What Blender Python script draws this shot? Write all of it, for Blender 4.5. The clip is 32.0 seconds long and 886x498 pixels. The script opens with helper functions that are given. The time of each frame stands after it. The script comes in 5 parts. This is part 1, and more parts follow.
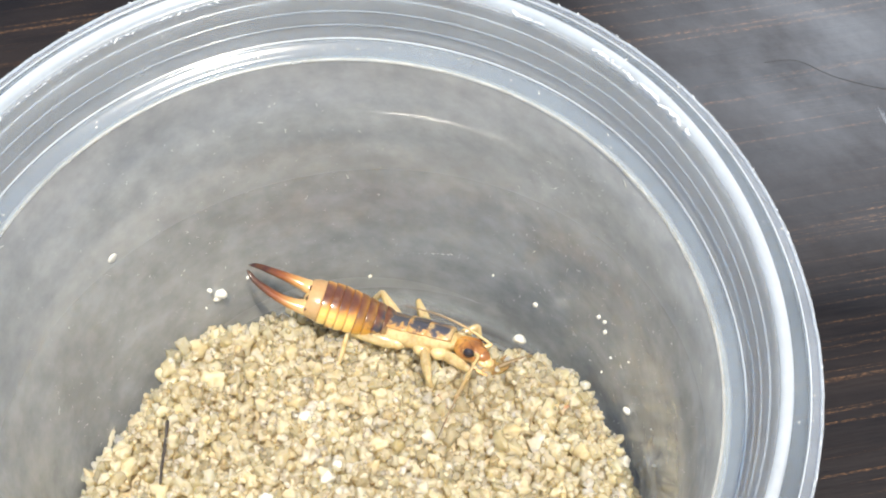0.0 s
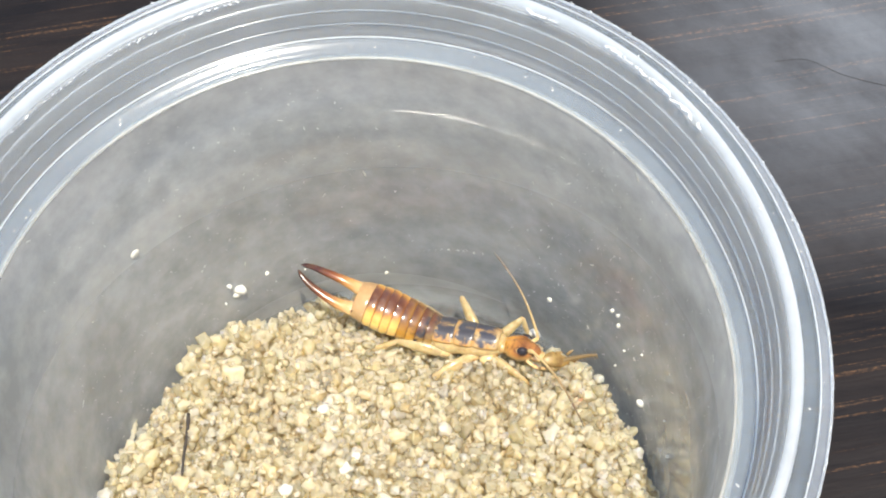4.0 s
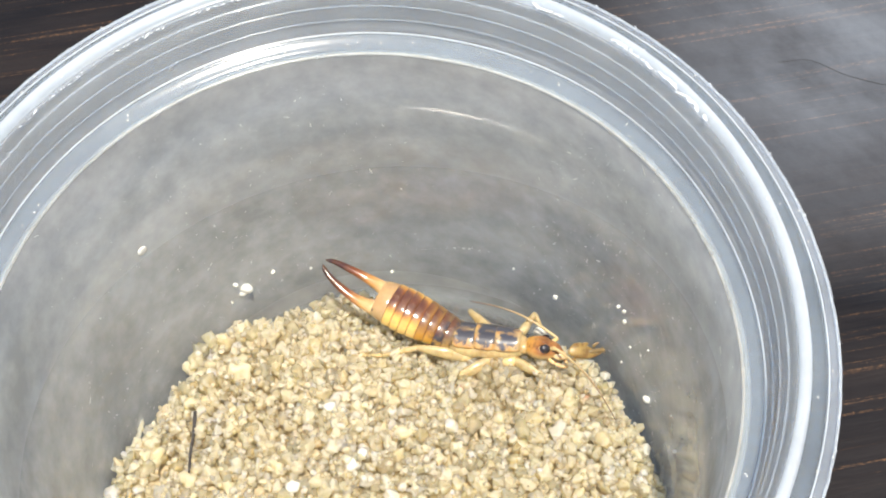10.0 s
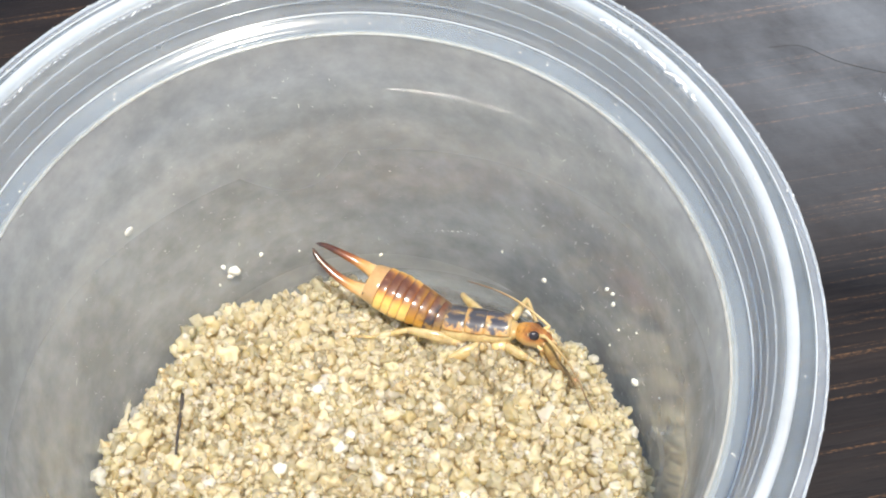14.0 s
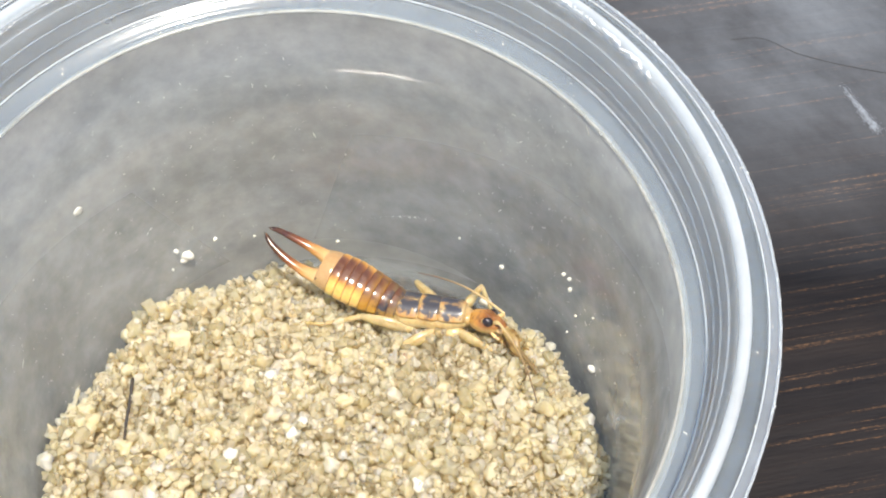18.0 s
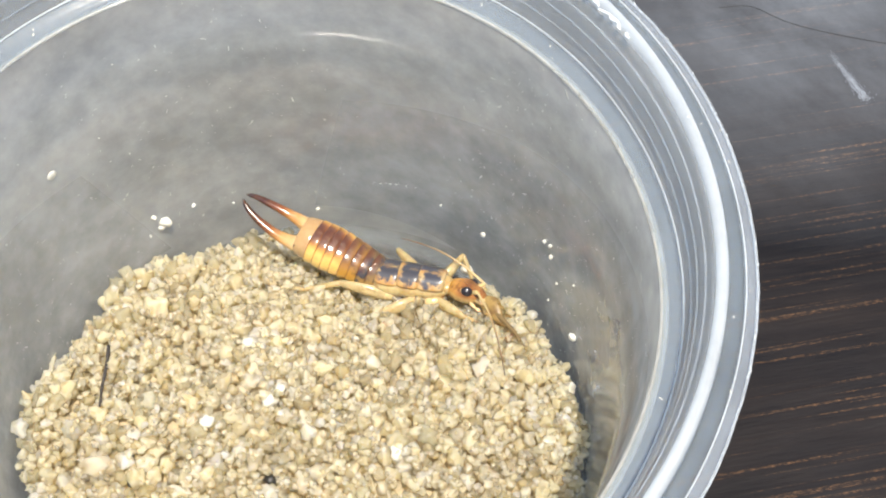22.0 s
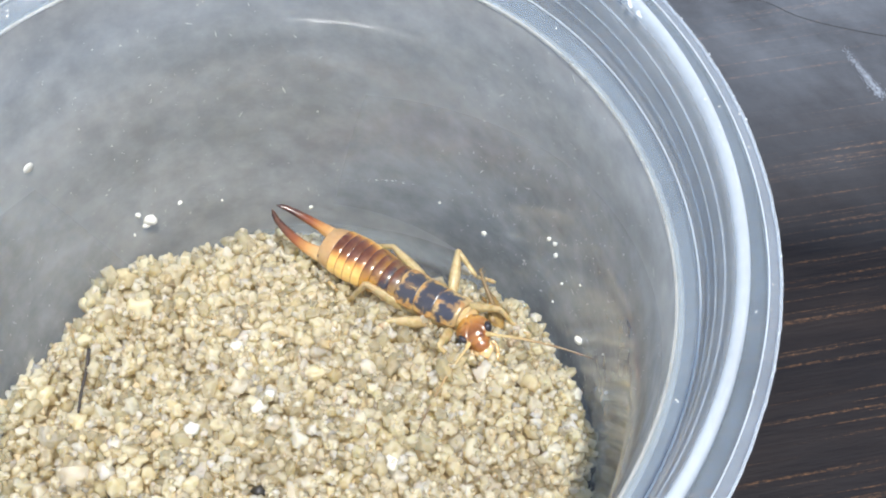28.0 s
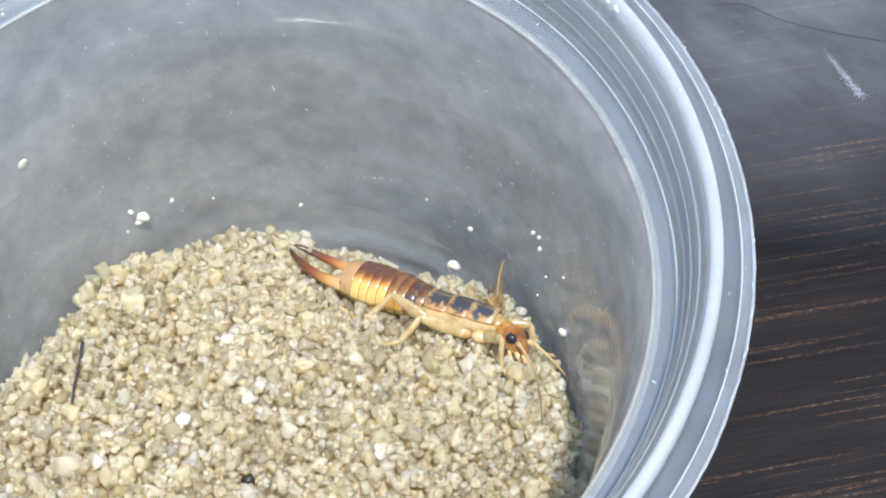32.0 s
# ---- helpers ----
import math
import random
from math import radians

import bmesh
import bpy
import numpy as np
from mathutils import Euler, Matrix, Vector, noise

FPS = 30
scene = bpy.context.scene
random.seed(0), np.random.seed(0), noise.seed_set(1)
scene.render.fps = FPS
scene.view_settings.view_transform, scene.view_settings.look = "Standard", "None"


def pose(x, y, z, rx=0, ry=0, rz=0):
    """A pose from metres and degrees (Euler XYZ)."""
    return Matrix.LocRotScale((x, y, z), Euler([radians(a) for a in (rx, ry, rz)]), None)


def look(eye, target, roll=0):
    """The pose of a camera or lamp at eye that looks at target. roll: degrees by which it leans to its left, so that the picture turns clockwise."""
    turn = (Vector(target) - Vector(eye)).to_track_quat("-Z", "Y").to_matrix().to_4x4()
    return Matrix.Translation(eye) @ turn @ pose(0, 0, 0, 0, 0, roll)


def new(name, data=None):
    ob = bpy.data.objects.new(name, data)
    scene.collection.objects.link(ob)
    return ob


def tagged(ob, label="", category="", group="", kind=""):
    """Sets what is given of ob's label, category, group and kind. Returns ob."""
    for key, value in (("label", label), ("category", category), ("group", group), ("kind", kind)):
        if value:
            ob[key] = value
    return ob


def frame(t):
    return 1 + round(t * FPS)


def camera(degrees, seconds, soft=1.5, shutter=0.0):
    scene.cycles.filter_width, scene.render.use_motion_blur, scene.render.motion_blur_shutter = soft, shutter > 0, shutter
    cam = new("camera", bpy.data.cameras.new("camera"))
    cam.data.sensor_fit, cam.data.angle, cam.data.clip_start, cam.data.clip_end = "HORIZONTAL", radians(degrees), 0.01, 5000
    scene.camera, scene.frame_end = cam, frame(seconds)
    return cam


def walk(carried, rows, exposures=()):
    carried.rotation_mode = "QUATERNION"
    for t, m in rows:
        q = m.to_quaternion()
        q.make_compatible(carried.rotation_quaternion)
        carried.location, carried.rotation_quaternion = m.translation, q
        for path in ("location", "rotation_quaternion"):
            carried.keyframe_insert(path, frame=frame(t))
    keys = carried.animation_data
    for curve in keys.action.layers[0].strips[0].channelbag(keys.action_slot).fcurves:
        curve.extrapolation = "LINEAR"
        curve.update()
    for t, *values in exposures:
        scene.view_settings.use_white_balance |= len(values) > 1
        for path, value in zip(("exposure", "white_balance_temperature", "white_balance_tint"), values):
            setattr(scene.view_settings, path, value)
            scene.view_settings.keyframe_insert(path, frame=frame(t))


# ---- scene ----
cam = camera(38.0, 32.0, 2.0)

PATH = [
    (0, pose(0.01011, -0.03294, 0.11701, 28.496, 0.973, 1.965)),
    (0.5, pose(0.01033, -0.03361, 0.11730, 28.636, 1.019, 2.155)),
    (1, pose(0.01014, -0.03364, 0.11690, 28.231, 0.949, 2.158)),
    (1.5, pose(0.01021, -0.03374, 0.11724, 27.932, 1.179, 2.233)),
    (2, pose(0.01008, -0.03389, 0.11743, 28.262, 1.267, 2.125)),
    (2.5, pose(0.01013, -0.03416, 0.11766, 28.501, 1.392, 2.133)),
    (3, pose(0.01019, -0.03446, 0.11786, 28.696, 1.458, 2.119)),
    (3.5, pose(0.00995, -0.03462, 0.11815, 28.785, 1.508, 2.102)),
    (5.5, pose(0.00984, -0.03503, 0.11832, 28.753, 1.635, 2.043)),
    (6, pose(0.00970, -0.03530, 0.11834, 29.017, 1.732, 2.163)),
    (6.5, pose(0.00972, -0.03539, 0.11830, 29.160, 1.706, 2.141)),
    (7, pose(0.00964, -0.03566, 0.11834, 29.291, 1.671, 2.189)),
    (7.5, pose(0.00943, -0.03564, 0.11847, 29.220, 1.592, 2.036)),
    (8, pose(0.00948, -0.03584, 0.11810, 29.154, 1.574, 2.040)),
    (8.5, pose(0.00984, -0.03569, 0.11778, 29.142, 1.742, 2.082)),
    (9, pose(0.00943, -0.03579, 0.11757, 29.172, 1.546, 1.902)),
    (9.5, pose(0.00929, -0.03605, 0.11779, 29.374, 1.449, 1.873)),
    (10, pose(0.00944, -0.03616, 0.11768, 29.438, 1.635, 1.933)),
    (10.5, pose(0.00957, -0.03578, 0.11740, 29.369, 1.549, 1.875)),
    (11, pose(0.00953, -0.03611, 0.11754, 29.450, 1.484, 1.661)),
    (11.5, pose(0.00963, -0.03628, 0.11701, 29.530, 1.272, 1.880)),
    (12, pose(0.00957, -0.03611, 0.11734, 29.307, 1.082, 1.874)),
    (12.5, pose(0.00973, -0.03609, 0.11735, 29.212, 1.319, 1.866)),
    (13, pose(0.00951, -0.03616, 0.11724, 29.382, 1.346, 1.834)),
    (13.5, pose(0.00972, -0.03617, 0.11732, 29.489, 1.417, 1.940)),
    (14, pose(0.00974, -0.03677, 0.11697, 29.102, 1.248, 1.886)),
    (14.5, pose(0.00936, -0.03696, 0.11661, 29.230, 1.241, 2.083)),
    (16.5, pose(0.01017, -0.03733, 0.11476, 29.671, 0.327, 1.867)),
    (17, pose(0.01066, -0.03755, 0.11459, 29.652, 0.155, 1.807)),
    (17.5, pose(0.01094, -0.03794, 0.11495, 29.684, 0.107, 1.844)),
    (18, pose(0.01114, -0.03817, 0.11468, 29.627, -0.025, 1.598)),
    (18.5, pose(0.01138, -0.03825, 0.11481, 29.603, 0.047, 1.627)),
    (19, pose(0.01154, -0.03854, 0.11502, 29.772, -0.074, 1.828)),
    (19.5, pose(0.01147, -0.03876, 0.11472, 29.869, -0.098, 1.798)),
    (20, pose(0.01149, -0.03886, 0.11502, 29.922, -0.059, 1.782)),
    (20.5, pose(0.01158, -0.03885, 0.11478, 29.869, -0.121, 1.582)),
    (21, pose(0.01182, -0.03898, 0.11497, 29.856, -0.104, 1.706)),
    (21.5, pose(0.01259, -0.03798, 0.11378, 29.361, -0.192, 1.326)),
    (22, pose(0.01276, -0.03837, 0.11310, 28.666, -0.152, 1.720)),
    (22.5, pose(0.01251, -0.03696, 0.11172, 28.075, 0.013, 1.687)),
    (23, pose(0.01211, -0.03628, 0.11118, 28.100, -0.118, 1.643)),
    (23.5, pose(0.01221, -0.03694, 0.11127, 28.552, 0.214, 1.779)),
    (24, pose(0.01181, -0.03590, 0.11050, 28.634, 0.010, 1.710)),
    (24.5, pose(0.01141, -0.03390, 0.10758, 27.648, 0.213, 2.030)),
    (25, pose(0.01127, -0.03352, 0.10660, 27.710, 0.059, 2.017)),
    (25.5, pose(0.01088, -0.03405, 0.10587, 27.941, -0.041, 1.863)),
    (27.5, pose(0.01241, -0.03687, 0.10729, 29.163, -0.131, 1.791)),
    (28, pose(0.01267, -0.03706, 0.10744, 29.458, -0.238, 1.706)),
    (28.5, pose(0.01277, -0.03780, 0.10794, 29.555, -0.267, 1.742)),
    (29, pose(0.01300, -0.03827, 0.10823, 29.549, -0.250, 1.741)),
    (29.5, pose(0.01307, -0.03860, 0.10836, 29.810, -0.255, 1.538)),
    (30, pose(0.01335, -0.03895, 0.10854, 30.117, -0.261, 1.535)),
    (30.5, pose(0.01330, -0.03923, 0.10851, 30.186, -0.330, 1.452)),
    (31, pose(0.01344, -0.03923, 0.10858, 30.135, -0.380, 1.431)),
    (31.5, pose(0.01345, -0.03949, 0.10866, 30.182, -0.384, 1.422)),
    (32, pose(0.01350, -0.03967, 0.10845, 30.183, -0.306, 1.444)),
]
walk(cam, PATH, [(0, 0.86, 6750, 10), (14, 0.86, 6750, 10), (18, 0.82, 6800, 10), (22.5, 0.8, 6800, 10), (25, 0.73, 6350, 10), (28, 0.7, 6050, 10), (32, 0.67, 6000, 10)])

# ---- light ----
SUN_AZ, SUN_EL = radians(213), radians(78.5)         # west of north, above the horizon
world = bpy.data.worlds.new("sky")
scene.world = world
world.use_nodes = True
wn = world.node_tree
sky = wn.nodes.new("ShaderNodeTexSky")
sky.sky_type, sky.sun_disc = "NISHITA", False
sky.sun_elevation, sky.sun_rotation = SUN_EL, -SUN_AZ
wn.nodes["Background"].inputs["Strength"].default_value = 0.15
wn.links.new(sky.outputs[0], wn.nodes["Background"].inputs["Color"])
sun_dir = Vector((-math.sin(SUN_AZ) * math.cos(SUN_EL), math.cos(SUN_AZ) * math.cos(SUN_EL), math.sin(SUN_EL)))
sun = new("sun", bpy.data.lights.new("sun", "SUN"))
sun.data.energy, sun.data.angle, sun.data.color = 3.9, radians(0.55), (1.0, 0.945, 0.83)
sun.matrix_world = look(sun_dir * 2.0, (0, 0, 0))

# ---- helpers of this scene ----
MM = 0.001


def node_mat(name):
    m = bpy.data.materials.new(name)
    m.use_nodes = True
    return m, m.node_tree.nodes, m.node_tree.links, m.node_tree.nodes["Principled BSDF"]


def part(name, bm, material, parent, label=""):
    me = bpy.data.meshes.new(name)
    bm.to_mesh(me)
    bm.free()
    me.materials.append(material)
    ob = new(name, me)
    ob.parent = parent
    if label:
        ob["label"] = label
    return ob


def smooth(ob):
    ob.data.shade_smooth()
    return ob


def lathe(bm, profile, turns=192):
    """Spins a closed (r, z) profile in millimetres about z."""
    rings = []
    for k in range(turns):
        a = 2 * math.pi * k / turns
        c, s = math.cos(a) * MM, math.sin(a) * MM
        rings.append([bm.verts.new((r * c, r * s, z * MM)) for r, z in profile])
    n = len(profile)
    for k in range(turns):
        p, q = rings[k], rings[(k + 1) % turns]
        for i in range(n):
            j = (i + 1) % n
            bm.faces.new((p[i], q[i], q[j], p[j]))
    return bm



def tube(bm, pts, radii, seg=10, flat=1.0, up=(0, 0, 1), caps=True):
    """A tapered tube in millimetres along pts; radii across, times flat along up."""
    pts = [Vector(p) for p in pts]
    rings = []
    for i, p in enumerate(pts):
        d = (pts[min(i + 1, len(pts) - 1)] - pts[max(i - 1, 0)]).normalized()
        u = Vector(up)
        u = (u - d * u.dot(d)).normalized()
        v = d.cross(u)
        r = radii[i]
        rings.append([bm.verts.new((p + v * (r * math.cos(a)) + u * (r * flat * math.sin(a))) * MM)
                      for a in (2 * math.pi * k / seg for k in range(seg))])
    for p, q in zip(rings, rings[1:]):
        for k in range(seg):
            bm.faces.new((p[k], p[(k + 1) % seg], q[(k + 1) % seg], q[k]))
    if caps:
        bm.faces.new(rings[0][::-1])
        bm.faces.new(rings[-1])
    return bm


def blob(bm, centre, size, turn=(0, 0, 0), level=3):
    """An ellipsoid in millimetres."""
    m = Matrix.LocRotScale(Vector(centre) * MM, Euler([radians(a) for a in turn]), Vector(size) * MM)
    bmesh.ops.create_icosphere(bm, subdivisions=level, radius=1.0, matrix=m)
    return bm


def spline(keys, n):
    """n points of a Catmull-Rom line through keys."""
    keys = [Vector(k) for k in keys]
    keys = [2 * keys[0] - keys[1]] + keys + [2 * keys[-1] - keys[-2]]
    out, m = [], len(keys) - 3
    for i in range(n):
        f = i / (n - 1) * m
        k = min(int(f), m - 1)
        f -= k
        a, b, c, d = keys[k:k + 4]
        out.append(0.5 * (2 * b + (c - a) * f + (2 * a - 5 * b + 4 * c - d) * f * f + (3 * b - a - 3 * c + d) * f ** 3))
    return out


def ramp(n, l, source, stops):
    r = n.new("ShaderNodeValToRGB")
    e = r.color_ramp.elements
    while len(e) < len(stops):
        e.new(0.5)
    for el, (p, c) in zip(e, stops):
        el.position, el.color = p, (*c, 1)
    l.new(source, r.inputs[0])
    return r.outputs[0]


def grain(n, l, scale, detail=4, stretch=(1, 1, 1), rough=0.6, turn=0.0):
    """Noise in object space, in cells a metre."""
    tc, mp, nz = n.new("ShaderNodeTexCoord"), n.new("ShaderNodeMapping"), n.new("ShaderNodeTexNoise")
    spin = n.new("ShaderNodeMapping")
    spin.inputs["Rotation"].default_value = (0, 0, radians(turn))
    mp.inputs["Scale"].default_value = stretch
    l.new(tc.outputs["Object"], spin.inputs["Vector"])
    l.new(spin.outputs[0], mp.inputs["Vector"])
    l.new(mp.outputs[0], nz.inputs["Vector"])
    nz.inputs["Scale"].default_value, nz.inputs["Detail"].default_value, nz.inputs["Roughness"].default_value = scale, detail, rough
    return nz.outputs["Fac"]


def bumped(n, l, b, height, strength, distance):
    bp = n.new("ShaderNodeBump")
    bp.inputs["Strength"].default_value, bp.inputs["Distance"].default_value = strength, distance
    l.new(height, bp.inputs["Height"])
    l.new(bp.outputs[0], b.inputs["Normal"])


def mixed(n, l, fac, a, b, kind="MIX"):
    m = n.new("ShaderNodeMix")
    m.data_type, m.blend_type = "RGBA", kind
    for slot, v in ((0, fac), (6, a), (7, b)):
        if isinstance(v, (int, float)):
            m.inputs[slot].default_value = v
        elif isinstance(v, tuple):
            m.inputs[slot].default_value = (*v, 1)
        else:
            l.new(v, m.inputs[slot])
    return m.outputs[2]


# ---- materials ----
def mat_plastic(name, milk_low, milk_high, tint, gloss_rough, shine=1.0, frost=0.0, ripple=0.06, streak=(1, 1, 1), cloud=90):
    """Thin clear plastic: partly clear, cloudy with smears, with a glossy skin that mirrors more at a grazing angle."""
    m, n, l, b = node_mat(name)
    n.remove(b)
    dif, tra = n.new("ShaderNodeBsdfDiffuse"), n.new("ShaderNodeBsdfTranslucent")
    dif.inputs[0].default_value = tra.inputs[0].default_value = (*tint, 1)
    milk = n.new("ShaderNodeMixShader")
    milk.inputs[0].default_value = 0.5
    l.new(dif.outputs[0], milk.inputs[1])
    l.new(tra.outputs[0], milk.inputs[2])
    clear = n.new("ShaderNodeBsdfTransparent")
    clear.inputs[0].default_value = (0.985, 0.99, 0.985, 1)
    veil, frosted = n.new("ShaderNodeBsdfRefraction"), n.new("ShaderNodeMixShader")       # a matt skin blurs what lies behind
    veil.inputs["Color"].default_value = (0.97, 0.98, 0.98, 1)
    veil.inputs["IOR"].default_value, veil.inputs["Roughness"].default_value = 1.3, 0.5
    frosted.inputs[0].default_value = frost
    l.new(clear.outputs[0], frosted.inputs[1])
    l.new(veil.outputs[0], frosted.inputs[2])
    body = n.new("ShaderNodeMixShader")
    smear = n.new("ShaderNodeMapRange")
    both = n.new("ShaderNodeMath")
    both.operation, both.inputs[1].default_value = "MULTIPLY_ADD", 0.5
    half = n.new("ShaderNodeMath")
    half.operation, half.inputs[1].default_value = "MULTIPLY", 0.5
    l.new(grain(n, l, cloud * 3.5, 4, (1, 1, 1), 0.6), half.inputs[0])
    l.new(grain(n, l, cloud, 5, (0.8, 0.8, 1.3), 0.6), both.inputs[0])
    l.new(half.outputs[0], both.inputs[2])
    l.new(both.outputs[0], smear.inputs[0])
    smear.inputs[1].default_value, smear.inputs[2].default_value = 0.38, 0.64
    smear.inputs[3].default_value, smear.inputs[4].default_value = milk_low, milk_high
    l.new(smear.outputs[0], body.inputs[0])
    l.new(frosted.outputs[0] if frost else clear.outputs[0], body.inputs[1])
    l.new(milk.outputs[0], body.inputs[2])
    gloss, face, skin = n.new("ShaderNodeBsdfGlossy"), n.new("ShaderNodeLayerWeight"), n.new("ShaderNodeMixShader")
    gloss.inputs["Roughness"].default_value = gloss_rough
    face.inputs["Blend"].default_value = 0.5
    bp = n.new("ShaderNodeBump")
    bp.inputs["Strength"].default_value, bp.inputs["Distance"].default_value = ripple, 0.0003
    l.new(grain(n, l, 500, 3, streak), bp.inputs["Height"])
    l.new(bp.outputs[0], gloss.inputs["Normal"])
    five, cut = n.new("ShaderNodeMath"), n.new("ShaderNodeMath")                # Schlick's law for plastic
    five.operation, five.inputs[1].default_value = "POWER", 5.0
    cut.operation, cut.inputs[1].default_value, cut.inputs[2].default_value = "MULTIPLY_ADD", 0.96 * shine, 0.04 * shine
    l.new(face.outputs["Facing"], five.inputs[0])
    l.new(five.outputs[0], cut.inputs[0])
    l.new(cut.outputs[0], skin.inputs[0])
    l.new(body.outputs[0], skin.inputs[1])
    l.new(gloss.outputs[0], skin.inputs[2])
    l.new(skin.outputs[0], n["Material Output"].inputs[0])
    return m


def mat_table():
    """Near-black stained wood: long pores that catch amber light, worn grey in places, with pale dust and painted sky
    sheen beside the cup.
    """
    m, n, l, b = node_mat("dark_wood")
    fine = grain(n, l, 900, 6, (0.08, 1, 1), 0.7, -12)
    wide = grain(n, l, 110, 6, (0.2, 1, 1), 0.7, -12)
    lines = ramp(n, l, grain(n, l, 1900, 3, (0.0065, 1, 1), 0.6, -12), ((0.575, (0, 0, 0)), (0.605, (1, 1, 1)), (0.62, (1, 1, 1)), (0.66, (0, 0, 0))))
    speck = ramp(n, l, grain(n, l, 3400, 3, (0.5, 1, 1), 0.7, -12), ((0.45, (0.05, 0.05, 0.05)), (0.58, (0.4, 0.4, 0.4)), (0.7, (1, 1, 1))))
    where = ramp(n, l, grain(n, l, 60, 3, (0.5, 1, 1), 0.5, -12), ((0.36, (0.25, 0.25, 0.25)), (0.6, (1, 1, 1))))
    cloud = grain(n, l, 30, 5)
    base = mixed(n, l, ramp(n, l, wide, ((0.3, (0, 0, 0)), (0.7, (1, 1, 1)))), (0.0025, 0.0028, 0.0045), (0.017, 0.013, 0.012))
    streaks = mixed(n, l, 1.0, mixed(n, l, 1.0, lines, speck, "MULTIPLY"), where, "MULTIPLY")
    base = mixed(n, l, streaks, base, (0.19, 0.1, 0.048))
    haze = ramp(n, l, cloud, ((0.5, (0, 0, 0)), (0.8, (0.16, 0.16, 0.16))))
    base = mixed(n, l, haze, base, (0.03, 0.032, 0.037))
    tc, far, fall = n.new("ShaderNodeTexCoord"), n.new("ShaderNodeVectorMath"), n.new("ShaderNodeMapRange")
    far.operation, far.inputs[1].default_value = "DISTANCE", (0.05, 0.058, 0)       # pale dust beside the cup, with the table's sky sheen painted into its colour
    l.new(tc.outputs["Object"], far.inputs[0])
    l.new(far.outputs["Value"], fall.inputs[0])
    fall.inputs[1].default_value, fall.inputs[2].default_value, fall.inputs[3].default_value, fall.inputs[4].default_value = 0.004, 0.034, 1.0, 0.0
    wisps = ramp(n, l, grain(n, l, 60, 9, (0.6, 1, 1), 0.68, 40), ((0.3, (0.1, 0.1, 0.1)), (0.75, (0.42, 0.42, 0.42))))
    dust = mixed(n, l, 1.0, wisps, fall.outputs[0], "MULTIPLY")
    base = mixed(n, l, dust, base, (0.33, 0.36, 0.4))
    l.new(base, b.inputs["Base Color"])
    l.new(ramp(n, l, fine, ((0.3, (0.5, 0.5, 0.5)), (0.7, (0.7, 0.7, 0.7)))), b.inputs["Roughness"])
    b.inputs["Specular IOR Level"].default_value = 0.11
    bumped(n, l, b, fine, 0.5, 0.0003)
    return m


